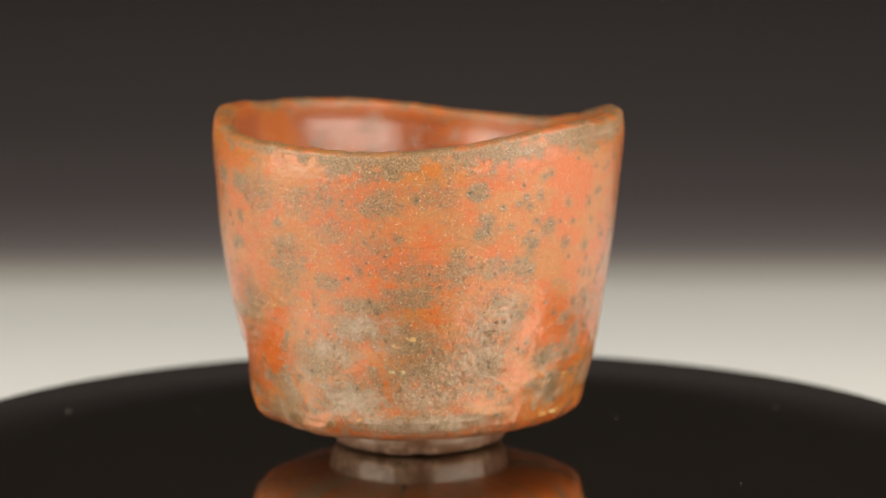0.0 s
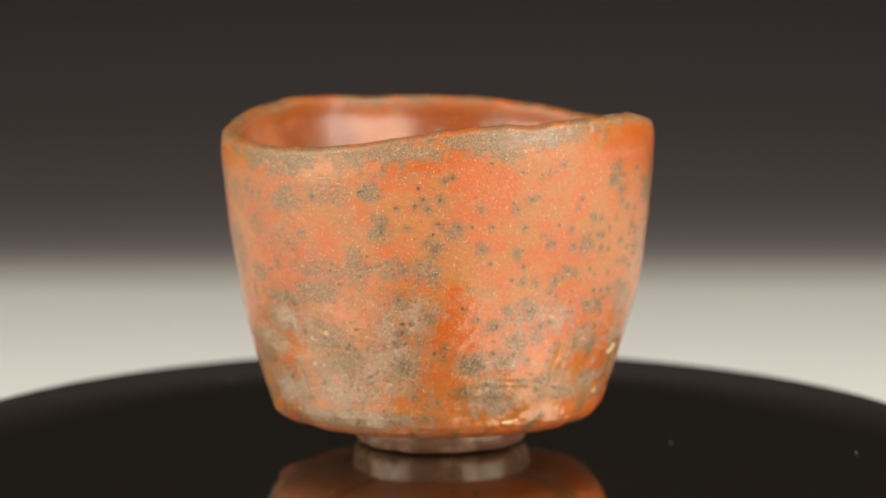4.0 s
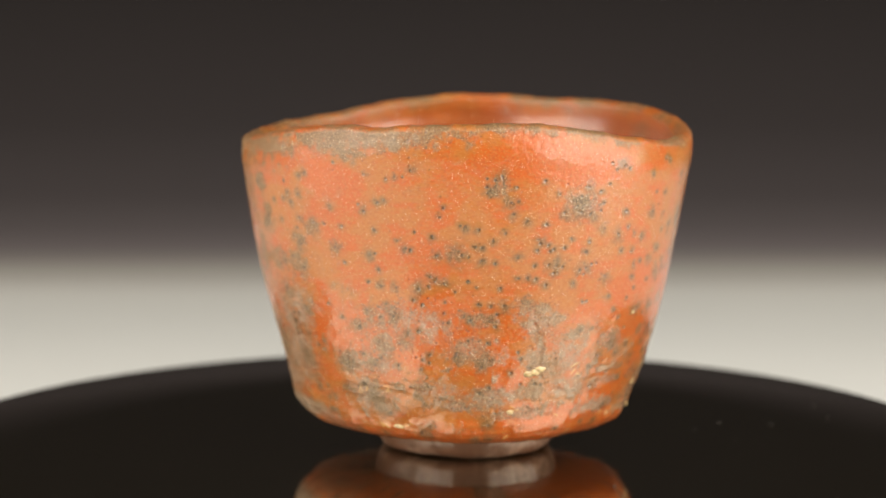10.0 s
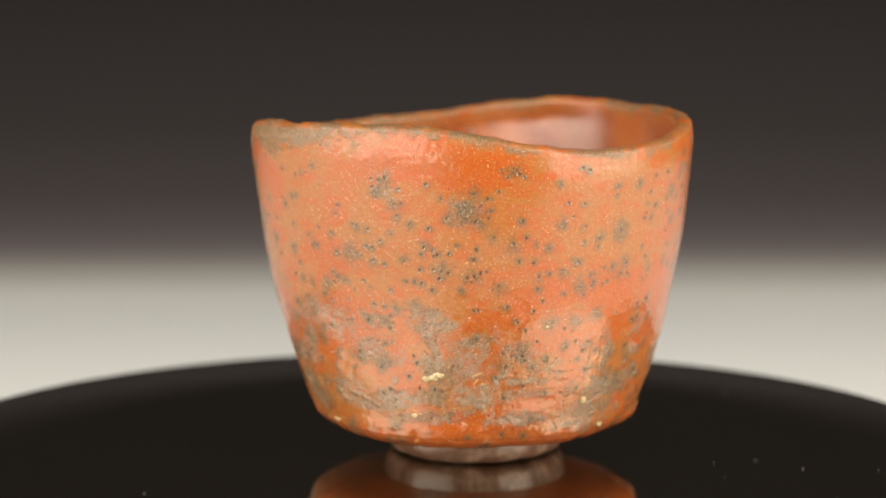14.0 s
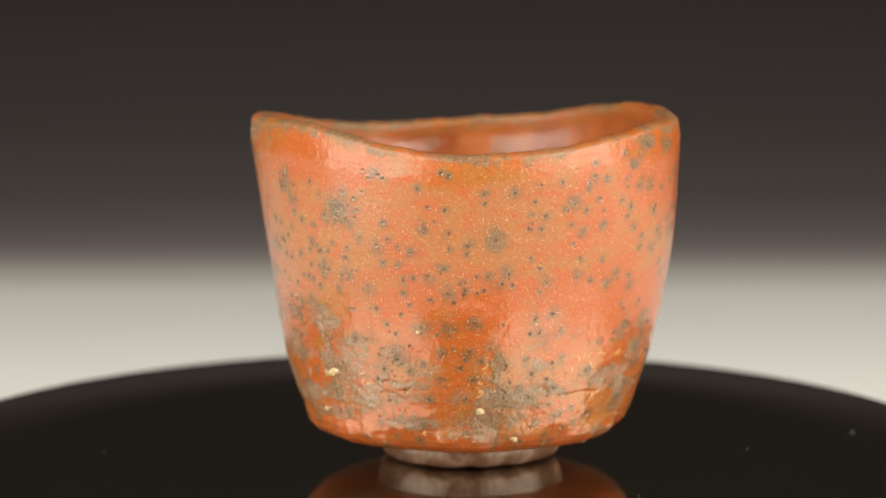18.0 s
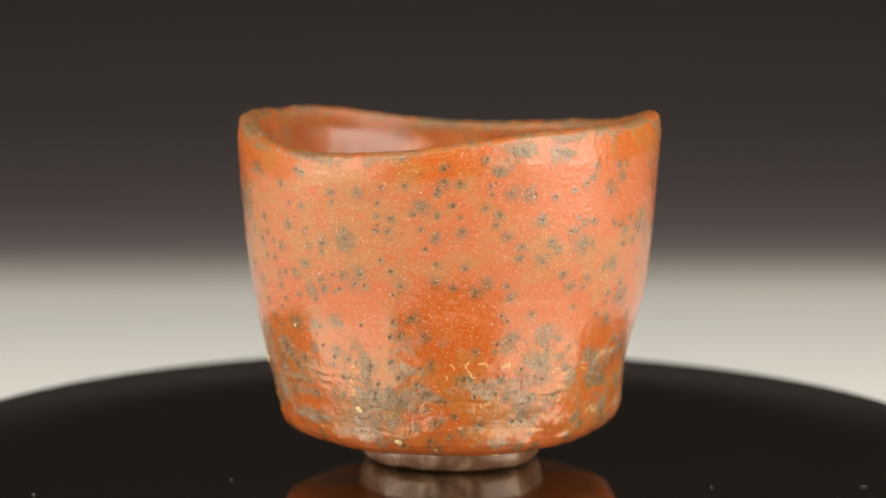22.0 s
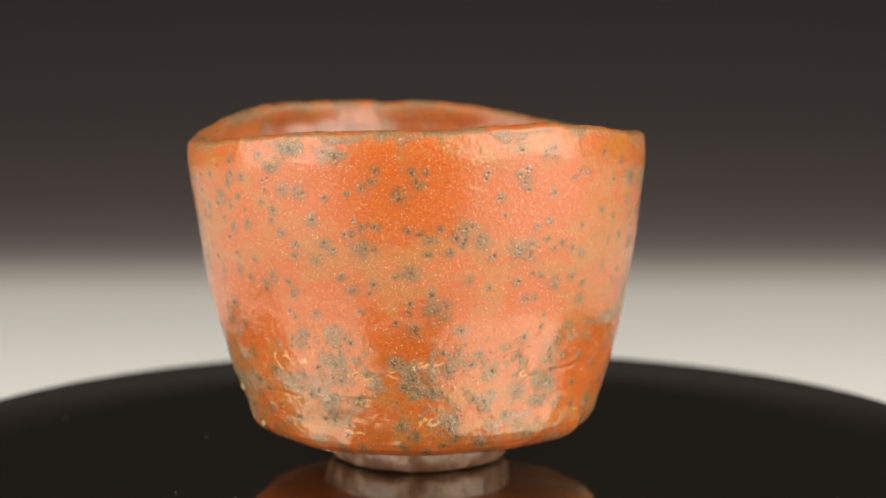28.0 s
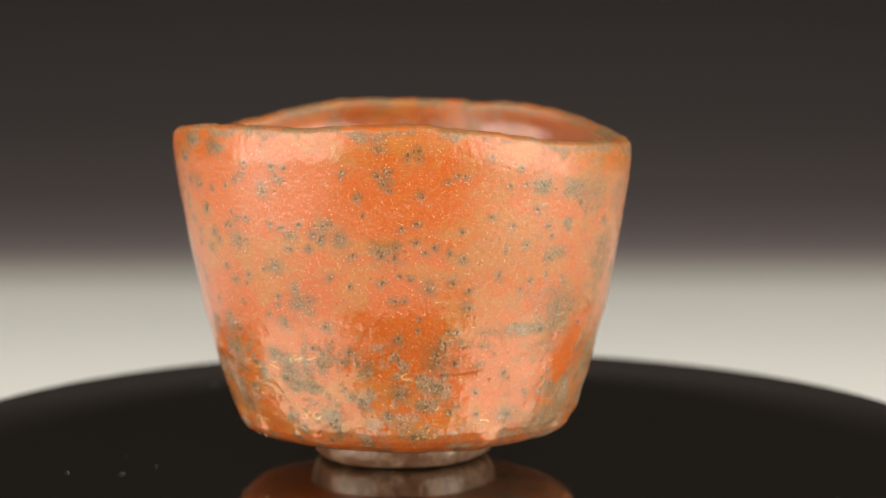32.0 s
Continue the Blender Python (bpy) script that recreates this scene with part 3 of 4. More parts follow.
for args in (
    (122.3, 11.7, 1.7), (122.3, 22, 2.3), (122.9, 61.8, 3.4), (123.3, 80.2, 3.4), (124.2, 42.5, 2), (125, 67.8, 2),
    (126.3, 33.8, 3.4), (126.4, 63.9, 1.7), (128.5, 62.2, 2), (129.1, 30.3, 2.3), (129.3, 50.7, 2), (129.6, 53.7, 2.3),
    (129.9, 11.3, 2.5), (131.8, 60.9, 2.5), (132.1, 54.7, 1.7), (132.4, 15.9, 2.3), (133.4, 41.5, 4.2), (133.7, 32.2, 1.5),
    (134, 76.9, 1.7), (135.1, 67.1, 2.5), (136.1, 54.6, 2.8), (138.2, 28.3, 2.4), (139, 35.3, 2.8), (139.6, 57.2, 2.5),
    (140.3, 71.5, 2), (140.7, 41.7, 3.9), (140.9, 50.9, 3.7), (141.1, 65.6, 2), (143.8, 31.3, 2), (144.4, 53.7, 2.8),
    (145.1, 51.6, 2.5), (145.5, 60.7, 1.7),
):
    spot(*args)
for args in (
    (145.8, 35.5, 3.1), (145.8, 62.8, 2.8), (147.3, 28.5, 2.3), (147.6, 43.1, 3.7), (147.9, 55.2, 1.3), (149.6, 75.5, 2),
    (151.3, 54.7, 2.8), (152.5, 64.2, 4.5), (154.2, 52.9, 2.5), (155.5, 55.7, 3.4), (155.6, 24.5, 4.2), (155.9, 32, 3.4),
    (156.8, 75.9, 2.3), (160.5, 24.9, 3.7), (161.1, 70.2, 1.4), (161.3, 66.5, 1.4), (162.3, 33.1, 2.3), (162.7, 77.4, 1.7),
    (163.6, 22.8, 2.8), (163.6, 66.4, 2.3), (163.7, 43.7, 3.1), (163.9, 56.5, 1.3), (164.1, 29.5, 3.1), (164.5, 69.6, 2),
    (165, 40.2, 2.8), (166.1, 53, 3.1), (168.2, 78.1, 1.7), (168.8, 45.1, 2.8), (171.1, 20.8, 2.8), (171.7, 25.3, 2.3),
    (171.7, 40.2, 2.5), (171.9, 67.3, 1.4),
):
    spot(*args)
for args in (
    (172.3, 72.8, 3.7), (173.3, 32.9, 2.5), (173.5, 17.4, 2.5), (174.6, 54.1, 2.8), (175.2, 65.2, 2.3), (175.4, 58.6, 1.7),
    (175.7, 70.7, 1.3), (175.8, 76.2, 2), (176.3, 23.1, 2.3), (177.3, 82.3, 2.8), (177.5, 78.9, 2.3), (179.2, 52.7, 2.3),
    (179.6, 19.1, 1.7), (181.1, 78.2, 2), (181.2, 70.3, 1.4), (181.4, 66.6, 2.5), (181.9, 29, 3.1), (182.3, 57.6, 2),
    (185.2, 51.6, 2.8), (185.7, 35.9, 2), (187.1, 72.5, 2), (187.3, 84, 2.1), (187.5, 16.5, 2.8), (188, 53.7, 2.5),
    (188.4, 28.2, 2), (188.8, 75.6, 1.4), (190, 68.1, 1.7), (190.3, 81.6, 3.4), (190.7, 70.5, 2.3), (190.9, 36.1, 1.4),
    (191.5, 38.2, 1.7), (191.6, 24.9, 1.7),
):
    spot(*args)
for args in (
    (192.4, 83.9, 2.1), (192.7, 65.3, 2.5), (192.9, 52.7, 1.7), (193.6, 75.9, 3.1), (193.7, 28.6, 2.3), (194.1, 86.3, 4.2),
    (194.3, 49.8, 2.8), (195.2, 23.8, 2.5), (196, 59.6, 2.5), (196.1, 39.9, 2.8), (196.2, 37.3, 1.1), (196.3, 85.8, 3.1),
    (196.8, 62.4, 2.8), (198.4, 17, 2.1), (198.4, 75.4, 3.7), (199, 30.3, 2.5), (200.4, 45.2, 2.3), (201.4, 68.6, 3.4),
    (201.6, 16.8, 5.1), (202.5, 58.6, 3.4), (202.8, 23.5, 2.5), (204.8, 63.2, 3.4), (205, 32.4, 3.1), (205.3, 74.1, 1.7),
    (205.9, 85.2, 3.9), (206.1, 28.4, 4.8), (206.7, 35.7, 1.4), (207.2, 61.1, 2.3), (208.3, 84.5, 2.8), (208.6, 39.3, 1.7),
    (209, 54.8, 2.5), (211.1, 23.2, 2.5),
):
    spot(*args)
for args in (
    (211.1, 75.6, 1.4), (211.4, 51.6, 2.5), (212, 65.8, 2.5), (213.3, 46.3, 1.8), (214.1, 30, 1.4), (214.8, 62.4, 4.8),
    (214.8, 67.6, 2.5), (216.1, 51, 1.3), (217.2, 53.2, 2.3), (217.5, 78.7, 2.5), (218, 61.9, 2.5), (218.2, 81.2, 2),
    (218.4, 67.4, 2.3), (221.9, 33.2, 3.7), (222.8, 43.7, 2), (223, 55.2, 1.7), (223.5, 16.4, 2), (223.8, 10.6, 3.1),
    (223.9, 75.2, 3.7), (224.5, 26.5, 2.3), (226.3, 46.2, 1.7), (226.3, 66.6, 2), (226.6, 56.2, 3.9), (226.7, 48.2, 2),
    (227.2, 81, 2), (227.8, 29.2, 4.2), (227.8, 41.6, 3.9), (227.9, 13, 2.5), (228.8, 77.8, 2.5), (229.2, 65.6, 2.5),
    (230.6, 81, 1.7), (232, 60.8, 2),
):
    spot(*args)
for args in (
    (232, 64.5, 3.4), (232.4, 50.7, 2.3), (232.6, 28.8, 3.1), (232.6, 46.4, 3.9), (233.2, 25.2, 2), (234.5, 46.9, 5.6),
    (234.6, 66.9, 2), (236.4, 47.4, 2.8), (237, 61.1, 2.3), (237.5, 30.1, 2.5), (238.8, 16, 3.7), (238.9, 65.1, 3.1),
    (240.9, 40.9, 3.1), (240.9, 66.1, 4.2), (241.1, 64, 2.1), (241.7, 13, 3.7), (242.4, 53.9, 2.5), (242.8, 67.5, 2.3),
    (245, 32.1, 2), (245.1, 64.3, 4.8), (246.2, 22.8, 1.7), (246.7, 34.8, 2.3), (249, 59.1, 2.8), (249.5, 22.2, 1.7),
    (250.2, 11.3, 2.8), (250.9, 74, 2.3), (251.9, 30.1, 3.4), (255.8, 60.9, 3.7), (256, 79.6, 2.3), (256.6, 86.3, 3.1),
    (256.7, 52.9, 2.5), (257.6, 18, 2.5),
):
    spot(*args)
for args in (
    (258, 77.9, 3.7), (258.2, 60.6, 5.6), (258.2, 80.5, 2), (258.9, 75.9, 2), (260.1, 48.3, 2.3), (260.2, 59.2, 3.1),
    (260.2, 61.6, 3.4), (260.7, 24.2, 4.8), (261, 38.3, 2.4), (261.5, 54.7, 1.3), (262.2, 66.5, 2), (262.6, 48.5, 2),
    (263.9, 84.4, 2.3), (264.7, 53.9, 2), (266, 12.6, 2.8), (266.1, 63, 2), (266.1, 67.4, 2), (266.4, 85.7, 2.8),
    (266.8, 83.7, 1.8), (267.1, 74.5, 2.5), (268.4, 60.2, 2), (269.3, 51.5, 3.1), (269.5, 20.6, 2.8), (270.9, 61.8, 2),
    (272.3, 34.4, 4.8), (272.6, 32.2, 4.8), (272.8, 25.3, 3.7), (273.9, 37.2, 3.9), (273.9, 78.1, 2), (274.5, 28.5, 1.5),
    (274.7, 60.1, 2), (275.6, 40.3, 2),
):
    spot(*args)
for args in (
    (275.8, 53.1, 2.3), (276.8, 79.5, 2), (277.1, 19, 2), (277.6, 39.9, 2), (277.9, 65.6, 1.7), (278.1, 58.6, 2.5),
    (278.9, 79.1, 2.1), (280.3, 46.3, 2.5), (280.8, 50.5, 2.3), (285.2, 23.8, 2.1), (285.4, 83.4, 2.3), (285.6, 18.2, 1.7),
    (285.9, 68.9, 2), (288.3, 54.1, 2), (290.6, 76.4, 1.7), (291.4, 66.6, 2), (293.3, 28.5, 2.3), (295.2, 50.2, 1.7),
    (295.2, 76.6, 2.3), (295.7, 61.5, 2.3), (296.1, 17.9, 3.4), (297.6, 52.2, 2.1), (298.4, 70.5, 2), (299.6, 76, 3.7),
    (302.1, 65.7, 1.7), (302.8, 53.2, 1.8), (303, 57.5, 2.3), (303.2, 39, 1.7), (303.3, 63.2, 1.5), (346, 54.3, 2.8),
    (355.7, 62.5, 2.5),
):
    spot(*args)
# runs of golden ash
for args in (
    (0.5, 35.5, 5.6, 2.3), (48, 21.5, 16.9, 1.4), (49.8, 12, 7, 3.1), (95.5, 17.8, 4.5, 1.7), (109.5, 14.9, 2.3, 1.4), (114.7, 26.4, 4.2, 2.8),
    (149.7, 29.2, 2.8, 2.8), (149.8, 25.4, 2.3, 2.8), (160.7, 17.7, 2.2, 2), (178.8, 30.5, 4.8, 2), (185.6, 32.2, 5, 2.5), (186.2, 29.9, 4.8, 1.7),
    (187.8, 22.2, 8.5, 1.1), (194.3, 31.5, 4.3, 2.8), (208.6, 13.7, 4.2, 2.3), (209.4, 29.2, 5.6, 2.3), (212, 22.1, 7.1, 2.3), (221.2, 30.3, 4.3, 1.4),
    (229.3, 17.7, 4.8, 2.3), (230.1, 32.9, 4.2, 2.3),
):
    gold_drip(*args)
for args in (
    (231, 31.7, 4.8, 3.4), (233.4, 17.6, 4.2, 2.8), (264.3, 27.9, 4.8, 1.4), (267.9, 12.6, 6.2, 2.5), (358.6, 22.8, 3.4, 1.4),
):
    gold_drip(*args)
# gouges
for args in (
    (11.2, 29.2, 32, 18.6, 0.25, 0.9), (33.6, 32.1, 41.4, 19.5, 0.4, 0.9), (41.5, 22.6, 65.7, 20.6, 0.5, 0.9), (46.7, 24.6, 66.7, 22.1, 0.35, 0.7), (59.7, 47, 62.2, 32.2, 0.3, 0.9), (68.2, 21.2, 91.6, 15.3, 0.35, 0.8),
    (97.6, 19.6, 116.9, 18.8, 0.4, 0.8), (118.3, 23.8, 142.1, 26.1, 0.35, 0.8), (119, 26.9, 153.6, 25.7, 0.4, 0.8), (133.8, 28.5, 149.9, 27.6, 0.35, 0.8), (136.1, 22.6, 140.5, 17.6, 0.3, 0.7), (167.9, 24.2, 175.3, 14.2, 0.5, 1),
):
    groove(*args)
for args in (
    (173.6, 23.1, 190, 22.8, 0.45, 0.8), (198.1, 30, 224.2, 22.8, 0.5, 0.9), (204.4, 24, 222.1, 22.9, 0.4, 0.8), (252.3, 39.6, 257.9, 45, 0.4, 0.8), (254.2, 24.5, 264.9, 26.7, 0.35, 0.8), (263.6, 27.1, 293.6, 29.5, 0.5, 1),
    (269.3, 27.4, 286.2, 29.3, 0.3, 0.8), (270.2, 37.1, 271.5, 28.9, 0.4, 0.9), (287.6, 38, 298.2, 40.9, 0.3, 0.8), (288, 58.3, 290.6, 61.7, 0.25, 0.7), (354.7, 60.1, 371.8, 60.2, 0.3, 0.7),
):
    groove(*args)
LUMPS = [(56.8, 11.9, 4.4, 1.5), (94.5, 17, 2.6, 1.8), (99.5, 27, 3.7, 2), (101.3, 27.4, 3.4, 2), (103, 28.1, 3.8, 2), (132.8, 40.8, 1.6, 1.1), (149, 20, 2.4, 2.1), (149.3, 20.4, 2.7, 2), (149.4, 19.7, 3.2, 2), (161.1, 11.7, 2.3, 1.4), (161.5, 11.5, 1.9, 1.7), (193.5, 8.2, 4.2, 1.3), (193.8, 8.7, 3.3, 1), (195.7, 7.6, 2, 1.4), (352.9, 27.5, 2.5, 1.4), (356.4, 27.5, 1.6, 1.4)]
# ash settled along the rim, heaviest on one side
edge_mm = (top[:, None] - out_z) * 1000
rim_load = np.clip(0.62 + 0.36 * np.cos(ANG - 0.30) + 0.18 * soft_noise(ANG, ANG * 0 + 0.04, 16, 75), 0.80, 1)[:, None]
rim_deep = 2.3 + 3.6 * np.clip(np.cos(ANG - 0.55), 0, 1)[:, None] + 1.0 * NOISE_BROAD
LAYER["ash"] = np.maximum(LAYER["ash"], 0.95 * rim_load * np.clip(1.35 - edge_mm / rim_deep + 0.55 * NOISE_MID + 0.3 * NOISE_FINE + 0.3 * NOISE_BROAD, 0, 1))
RIM_ASH = np.clip(0.35 + np.cos(ANG - 0.2), 0, 1)
# dust on the disc: distance from the axis, bearing at the start, length, turn
SPECKS = [
    (0.0998, 188.8, 0.0024, 20), (0.0863, 192.6, 0.0020, 75), (0.0765, 188.3, 0.0012, 140), (0.1196, 190.0, 0.0014, 50),
    (0.1263, 198.7, 0.0016, 110), (0.0645, 126.3, 0.0014, 15), (0.1143, 117.5, 0.0030, 150), (0.1177, 245.5, 0.0026, 95),
    (0.0855, 235.0, 0.0014, 40), (0.0900, 60.0, 0.0009, 10), (0.0836, 177.7, 0.0007, 60),
]
# a thin veil of ash over the side that faced the fire
veil = np.clip(0.36 * np.clip(np.cos(out_a + 0.25), 0, 1) ** 1.5 + 0.20 * NOISE_BROAD + 0.14 * NOISE_MID, 0, 1)
LAYER["ash"] = np.maximum(LAYER["ash"], np.minimum(1, LAYER["ash"] * 0.8 + veil * (0.8 + 0.2 * (out_z < 0.05))))
LAYER["matt"] = np.clip(np.clip(np.cos(out_a + 0.15) - 0.25, 0, 1) * 0.45 * LAYER["ash"] + np.maximum(0.8 * np.clip(1.2 - edge_mm / 2.2, 0, 1), 0.55 * np.clip(1.6 - edge_mm / 5.0, 0, 1)), 0, 1)
# ash and spots gathered on the turned-in lower edge
for _ in range(34):
    spot(rng.uniform(0, 360), rng.uniform(5.4, 14), rng.uniform(1.0, 3.6))
for _ in range(9):
    ash_field(rng.uniform(0, 360), rng.uniform(5.4, 12), rng.uniform(5, 13), rng.uniform(2, 5), rng.uniform(0.5, 0.8), rng.uniform(0, 0.6))
for _ in range(16):
    gold_drip(rng.uniform(0, 360), rng.uniform(6, 16), rng.uniform(0.8, 3.0), rng.uniform(0.6, 1.6))
# the turned-in edge and the underside are coloured redder
fire_side = np.clip(1.6 * np.cos(out_a + 0.35) - 0.5, 0, 1)
low_edge = np.clip((12.5 - out_z * 1000) / 3 + 0.5 * NOISE_MID, 0, 1)
LAYER["deep"] = np.maximum(LAYER["deep"], 1.3 * low_edge * (1 - 0.8 * fire_side))
LAYER["ash"] = np.maximum(LAYER["ash"], fire_side * np.clip(low_edge * (0.62 + 0.4 * NOISE_BROAD + 0.3 * NOISE_MID), 0, 0.9))
LAYER["pale"] = np.maximum(LAYER["pale"], fire_side * low_edge * 0.6)
# small faint spots, most on the side where the ash drifted
for _ in range(190):
    drift = rng.normal(95, 48) if rng.random() < 0.6 else rng.uniform(0, 360)
    spot(drift % 360, rng.uniform(22, 82), rng.uniform(0.9, 2.0))
# broken ash all round the lower wall
band = np.clip((out_z * 1000 - 8) / 6, 0, 1) * np.clip((44 - out_z * 1000) / 10, 0, 1)
mottle = soft_noise(out_a, out_z, 5.5, 106) + 0.8 * NOISE_MID + 0.5 * NOISE_FINE
LAYER["ash"] = np.maximum(LAYER["ash"], band * np.clip(0.85 * mottle - 0.05, 0, 0.85))
LAYER["pale"] = np.maximum(LAYER["pale"], band * np.clip(soft_noise(out_a, out_z, 11, 107), 0, 0.7))
for _ in range(120):
    pinhole(rng.uniform(0, 360), rng.uniform(9, 42), rng.uniform(0.25, 0.5))

for _ in range(170):
    pinhole(rng.uniform(0, 360), rng.uniform(6, 84), rng.uniform(0.2, 0.46))

# slow unevenness of the hand-carved wall, most near the foot
low = np.clip(1 - (out_z * 1000 - 14) / 34, 0, 1) * np.clip((out_z * 1000 - 4.8) / 2, 0, 1)
calm = np.clip((0.062 - out_z) / 0.020, 0.5, 1)
RELIEF += calm * (0.00018 * NOISE_BROAD + 0.00005 * NOISE_MID) + 0.00003 * NOISE_FINE
RELIEF += 0.00007 * LAYER["ash"] * soft_noise(out_a, out_z, 1.3, 103) * np.clip((0.05 - out_z) / 0.01, 0.2, 1)
RELIEF += low * (0.00032 * soft_noise(out_a, out_z * 1.5, 8.5, 90) + 0.00008 * soft_noise(out_a, out_z * 2.2, 4.5, 91) + 0.00004 * soft_noise(out_a, out_z * 2.0, 1.9, 108))
# the knife-cut lower edge
RELIEF += np.clip((15 - out_z * 1000) / 5, 0, 1) * (0.0009 * soft_noise(out_a, out_z * 0 + 0.03, 17, 104) + 0.0006 * soft_noise(out_a, out_z * 0 + 0.03, 6, 105) + 0.0002 * soft_noise(out_a, out_z, 2.2, 109))
RELIEF *= np.clip((out_z - FOOT_Z) * 1000 / 1.0, 0, 1)


def bowl_mesh(name):
    """Outer wall, rounded lip and inner wall as one skin."""
    r_out = out_r + RELIEF
    lip_z0, lip_r0 = out_z[:, -1], r_out[:, -1]
    thick = 0.0046 + 0.0007 * soft_noise(ANG, ANG * 0 + 0.03, 22, 73)
    turn = np.linspace(0, np.pi, 15)[1:]
    lip_r = lip_r0[:, None] - thick[:, None] * (1 - np.cos(turn[None])) / 2
    lip_z = lip_z0[:, None] + LIP * np.sin(turn[None])
    NI = 130
    s = np.linspace(0, 1, NI + 1)[1:]
    in_top_r, in_top_z = lip_r[:, -1:], lip_z[:, -1:]
    bottom = 0.0105
    in_z = in_top_z - (in_top_z - bottom) * np.clip(np.sin(np.pi / 2 * np.minimum(1, s * 1.35)), 0, 1)[None] ** 1.0
    depth = np.clip((in_z - bottom) / (in_top_z - bottom), 0, 1)
    even = (wall_radius(ANG, rim_height(ANG) - 0.004) - 0.0046)[:, None]
    ease = np.clip(s * 40, 0, 1)[None]
    in_top_r = in_top_r * (1 - ease) + even * ease
    in_r = (in_top_r - 0.002) * (0.30 + 0.70 * depth ** 0.22) + 0.002 * depth
    flat = np.clip((s - 0.741) / 0.259, 0, 1)[None]
    in_r = np.where(flat > 0, in_r * (1 - flat) + 0.0004 * flat, in_r)
    ia = np.repeat(ANG[:, None], NI, 1)
    in_r = in_r + 0.0001 * soft_noise(ia, 0.09 * s[None] + 0 * ia, 26, 93) * np.minimum(1, s[None] * 6) * (1 - flat)
    R = np.concatenate([r_out, lip_r, in_r], 1)
    Z = np.concatenate([out_z, lip_z, in_z], 1)
    rows = R.shape[1]
    x, y = R * np.sin(ANG)[:, None], -R * np.cos(ANG)[:, None]
    co = np.stack([x, y, Z], -1).reshape(-1, 3)
    i, j = np.meshgrid(np.arange(NA), np.arange(rows - 1), indexing="ij")
    k = (i + 1) % NA
    quads = np.stack([i * rows + j, k * rows + j, k * rows + j + 1, i * rows + j + 1], -1).reshape(-1, 4)
    me = bpy.data.meshes.new(name)
    me.vertices.add(len(co))
    me.vertices.foreach_set("co", co.ravel())
    me.loops.add(quads.size)
    me.loops.foreach_set("vertex_index", quads.ravel().astype(np.int32))
    me.polygons.add(len(quads))
    me.polygons.foreach_set("loop_start", np.arange(0, quads.size, 4, dtype=np.int32))
    me.polygons.foreach_set("use_smooth", np.ones(len(quads), dtype=bool))
    inner_a = np.repeat(ANG[:, None], rows - NZ, 1)
    inner_z = Z[:, NZ:]
    extra = {k: np.zeros((NA, rows - NZ)) for k in LAYER}
    lip_ash = np.clip(0.62 + 0.5 * soft_noise(inner_a, inner_z, 7, 95) + 0.3 * soft_noise(inner_a, inner_z, 2, 96), 0, 1)
    below = (lip_z[:, 7:8] - inner_z) * 1000
    extra["ash"] = np.maximum(np.clip(0.25 + 0.75 * lip_ash, 0, 1) * (0.80 + 0.20 * RIM_ASH[:, None]) * np.clip(1.3 - below / 3.5, 0, 1),
                              0.55 * np.clip(0.2 + 0.8 * soft_noise(inner_a, inner_z, 6, 97), 0, 1) * RIM_ASH[:, None])
    patch = soft_noise(inner_a, inner_z, 7, 101) + 0.6 * soft_noise(inner_a, inner_z, 3, 102)
    extra["ash"] = np.maximum(extra["ash"], np.clip(0.9 * patch - 0.20, 0, 0.5))
    extra["matt"] = np.clip(1.2 - below / 3.0, 0, 1)
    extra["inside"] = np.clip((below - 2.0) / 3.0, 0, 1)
    for key, values in LAYER.items():
        at = me.attributes.new(key, "FLOAT", "POINT")
        at.data.foreach_set("value", np.concatenate([values, extra[key]], 1).ravel().astype(np.float32))
    me.materials.append(GLAZE)
    me.update()
    me.validate()
    return me


bowl = tagged(new("tea_bowl"), "red raku tea bowl with grey ash spots and wavy rim", "bowl")
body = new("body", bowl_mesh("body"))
body.parent = bowl


def foot_ring():
    """A low carved foot ring, uneven round its edge."""
    n = 240
    prof = [(0.0140, 0.0060), (0.0143, 0.0004), (0.0152, -0.0008), (0.0165, -0.0010), (0.0180, -0.0010), (0.0200, -0.0009), (0.0218, -0.0006), (0.0229, -0.0001), (0.0236, 0.0007), (0.0241, 0.0020), (0.0245, 0.0040), (0.0249, 0.0060), (0.0254, 0.0080)]
    bm = bmesh.new()
    rings = []
    for r, z in prof:
        a = np.arange(n) / n * 2 * np.pi
        wob = 0.00028 * soft_noise(a, a * 0 + 0.02 + z, 9, 94) + 0.00016 * soft_noise(a, a * 0 + 0.02 + z * 3, 3, 98) + 0.0004 * np.cos(3 * a + 0.6) + 0.0003 * np.cos(5 * a)
        lift = (0.0005 * np.clip(soft_noise(a, a * 0 + 0.03, 14, 99) - 0.1, 0, 1) + 0.00015 * np.clip(soft_noise(a, a * 0 + 0.03, 4, 100), 0, 1)) * (z < 0.002)
        rings.append([bm.verts.new(((r + w) * math.sin(b), -(r + w) * math.cos(b), z + l)) for b, w, l in zip(a, wob, lift)])
    for p, q in zip(rings, rings[1:]):
        for i in range(n):
            bm.faces.new((p[i], p[(i + 1) % n], q[(i + 1) % n], q[i]))
    return bm


part("foot_ring", foot_ring(), CLAY, bowl, "pale brown unglazed foot ring")


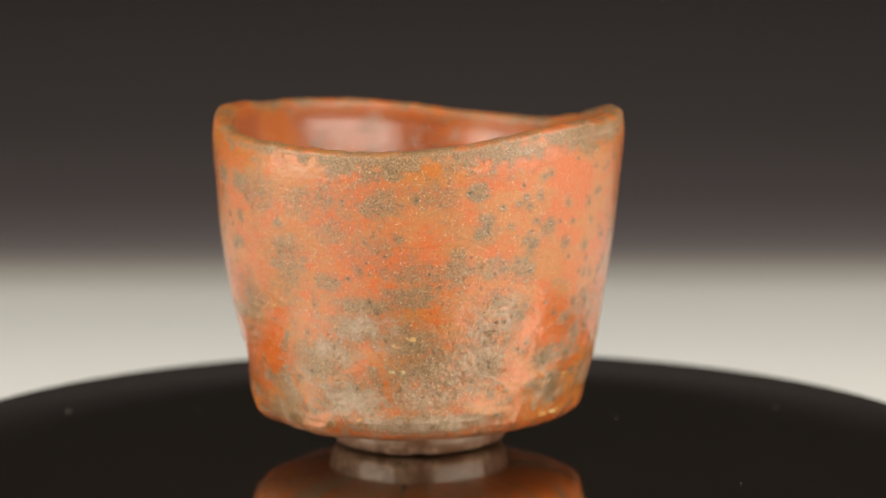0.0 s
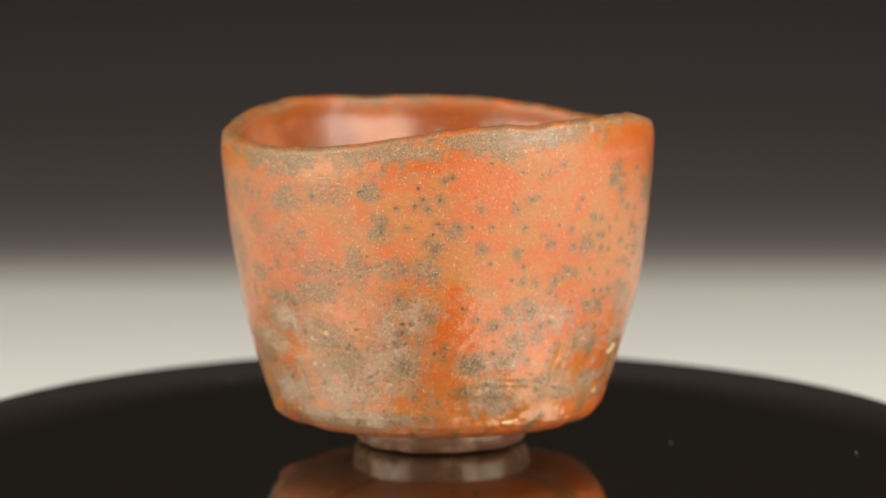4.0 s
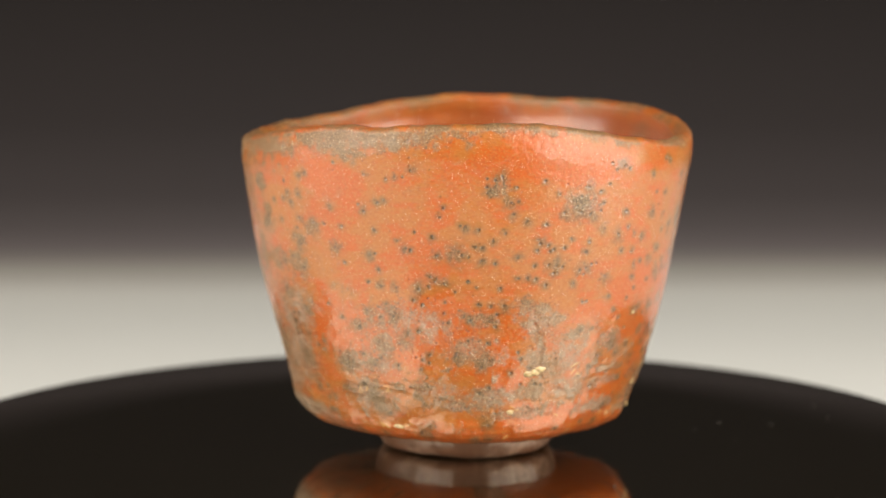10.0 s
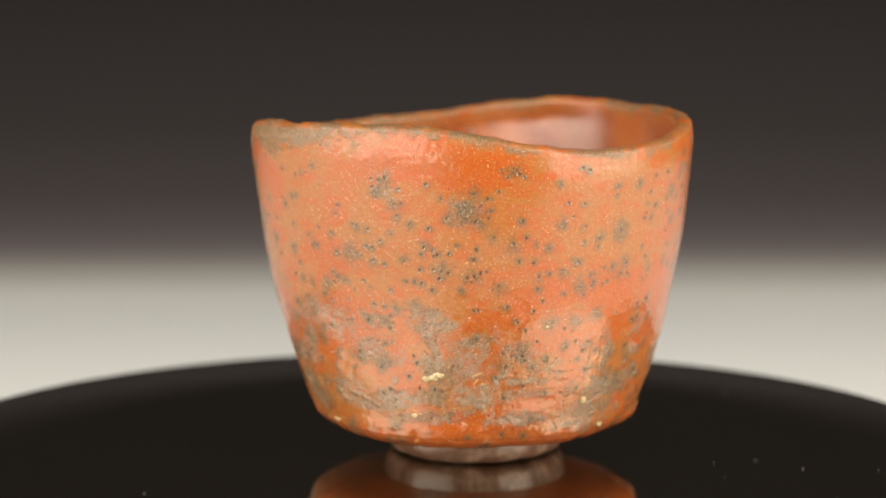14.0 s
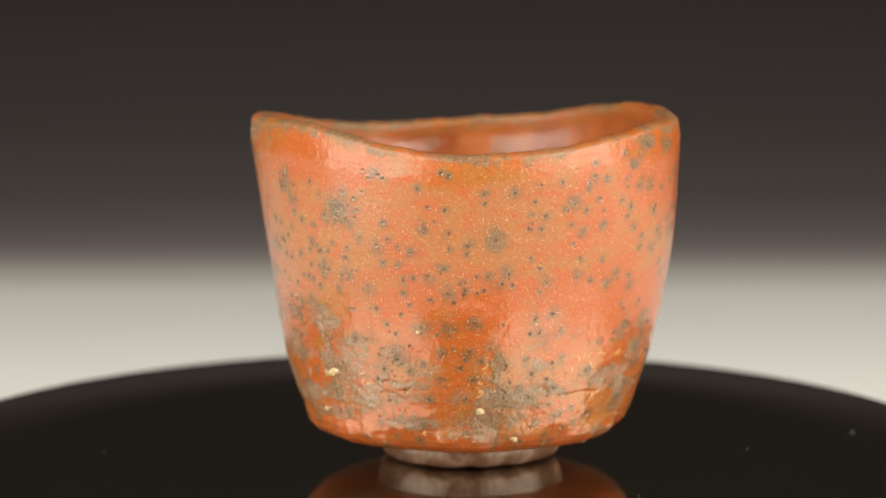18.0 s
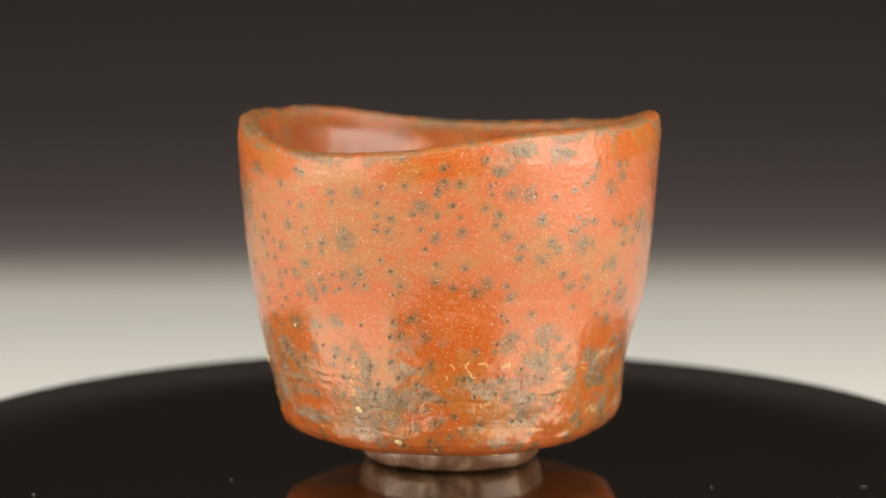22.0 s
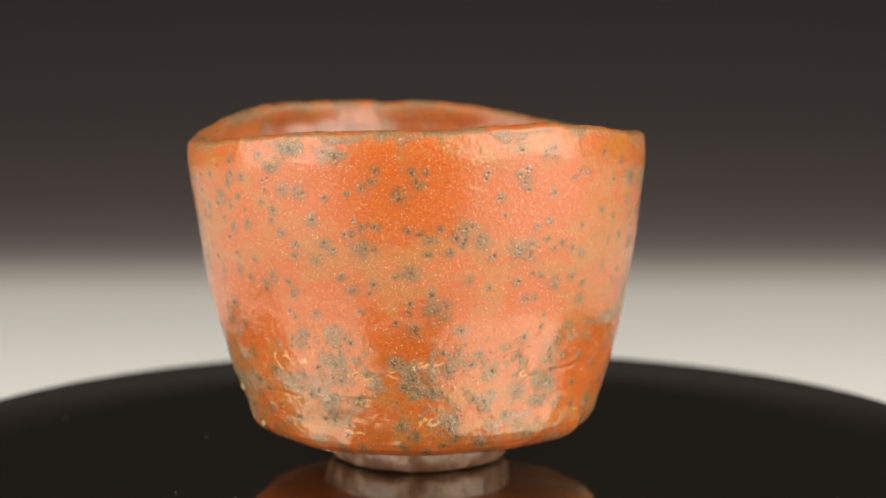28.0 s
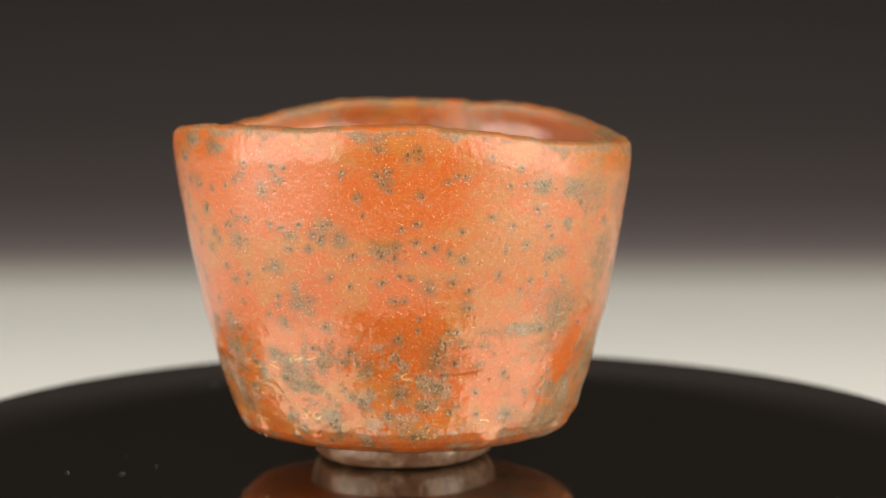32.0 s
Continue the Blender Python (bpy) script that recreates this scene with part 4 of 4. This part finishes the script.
def ash_lump(a_deg, z_mm, wide, high):
    """A bead of melted ash that stands proud of the wall."""
    row = int(round(a_deg / 360 * NA)) % NA
    r = float(np.interp(z_mm / 1000, out_z[row], out_r[row])) - 0.0001
    bm = bmesh.new()
    bmesh.ops.create_icosphere(bm, subdivisions=3, radius=1.0)
    for v in bm.verts:
        k = 1 + 0.28 * noise.noise(v.co * 1.7 + Vector((a_deg, z_mm, 0))) + 0.12 * noise.noise(v.co * 4 + Vector((z_mm, a_deg, 3)))
        v.co = Vector((v.co.x * wide / 2600, v.co.y * 0.00036, v.co.z * high / 2300)) * k
    b = radians(a_deg)
    m = Matrix.Translation((r * math.sin(b), -r * math.cos(b), z_mm / 1000)) @ Matrix.Rotation(b, 4, "Z")
    bmesh.ops.transform(bm, matrix=m, verts=bm.verts)
    return part("ash_lump", bm, LUMP, bowl, "glassy yellow bead of melted ash")


for args in LUMPS:
    ash_lump(*args)

# ---- dust on the disc ----
def dust_speck(r, a_deg, size, turn):
    """A curl of lint: a thin bent fibre lying on the disc."""
    g = np.random.default_rng(int(r * 1e5) + int(a_deg))
    n, sides, way, here, line = 9, 5, 0.0, Vector((0, 0, 0.00012)), []
    for k in range(n):
        line.append((here.copy(), way))
        way += g.normal(0, 0.55)
        here += Vector((math.cos(way), math.sin(way), 0)) * size / n
        here.z = 0.00012 + 0.00025 * math.sin(math.pi * (k + 1) / n)
    bm = bmesh.new()
    rings = []
    for k, (c, w) in enumerate(line):
        thick = 0.00010 * (0.5 + math.sin(math.pi * (k + 0.5) / n))
        out = Vector((-math.sin(w), math.cos(w), 0))
        rings.append([bm.verts.new(c + thick * (math.cos(q) * out + Vector((0, 0, math.sin(q))))) for q in np.linspace(0, 2 * math.pi, sides, endpoint=False)])
    for p, q in zip(rings, rings[1:]):
        for k in range(sides):
            bm.faces.new((p[k], p[(k + 1) % sides], q[(k + 1) % sides], q[k]))
    bm.faces.new(rings[0][::-1])
    bm.faces.new(rings[-1])
    b = radians(a_deg)
    bmesh.ops.rotate(bm, verts=bm.verts, matrix=Matrix.Rotation(radians(turn), 3, "Z"))
    bmesh.ops.translate(bm, verts=bm.verts, vec=(r * math.sin(b), -r * math.cos(b), 0.0))
    return part("dust_speck", bm, DUST, turntable, "tiny pale curl of lint")


for args in SPECKS:
    dust_speck(*args)


# ---- what turns ----
def motions():
    bowl_rows, table_rows = [], []
    for t in range(0, 33):
        spin = -TURN * t
        b = radians(BEARING + spin)
        bowl_rows.append((t, pose(OFFSET * math.sin(b), -OFFSET * math.cos(b), 0, 0, 0, spin)))
        table_rows.append((t, pose(0, 0, DISC_Z, 0, 0, spin)))
    walk(turntable, table_rows)
    walk(bowl, bowl_rows)


motions()
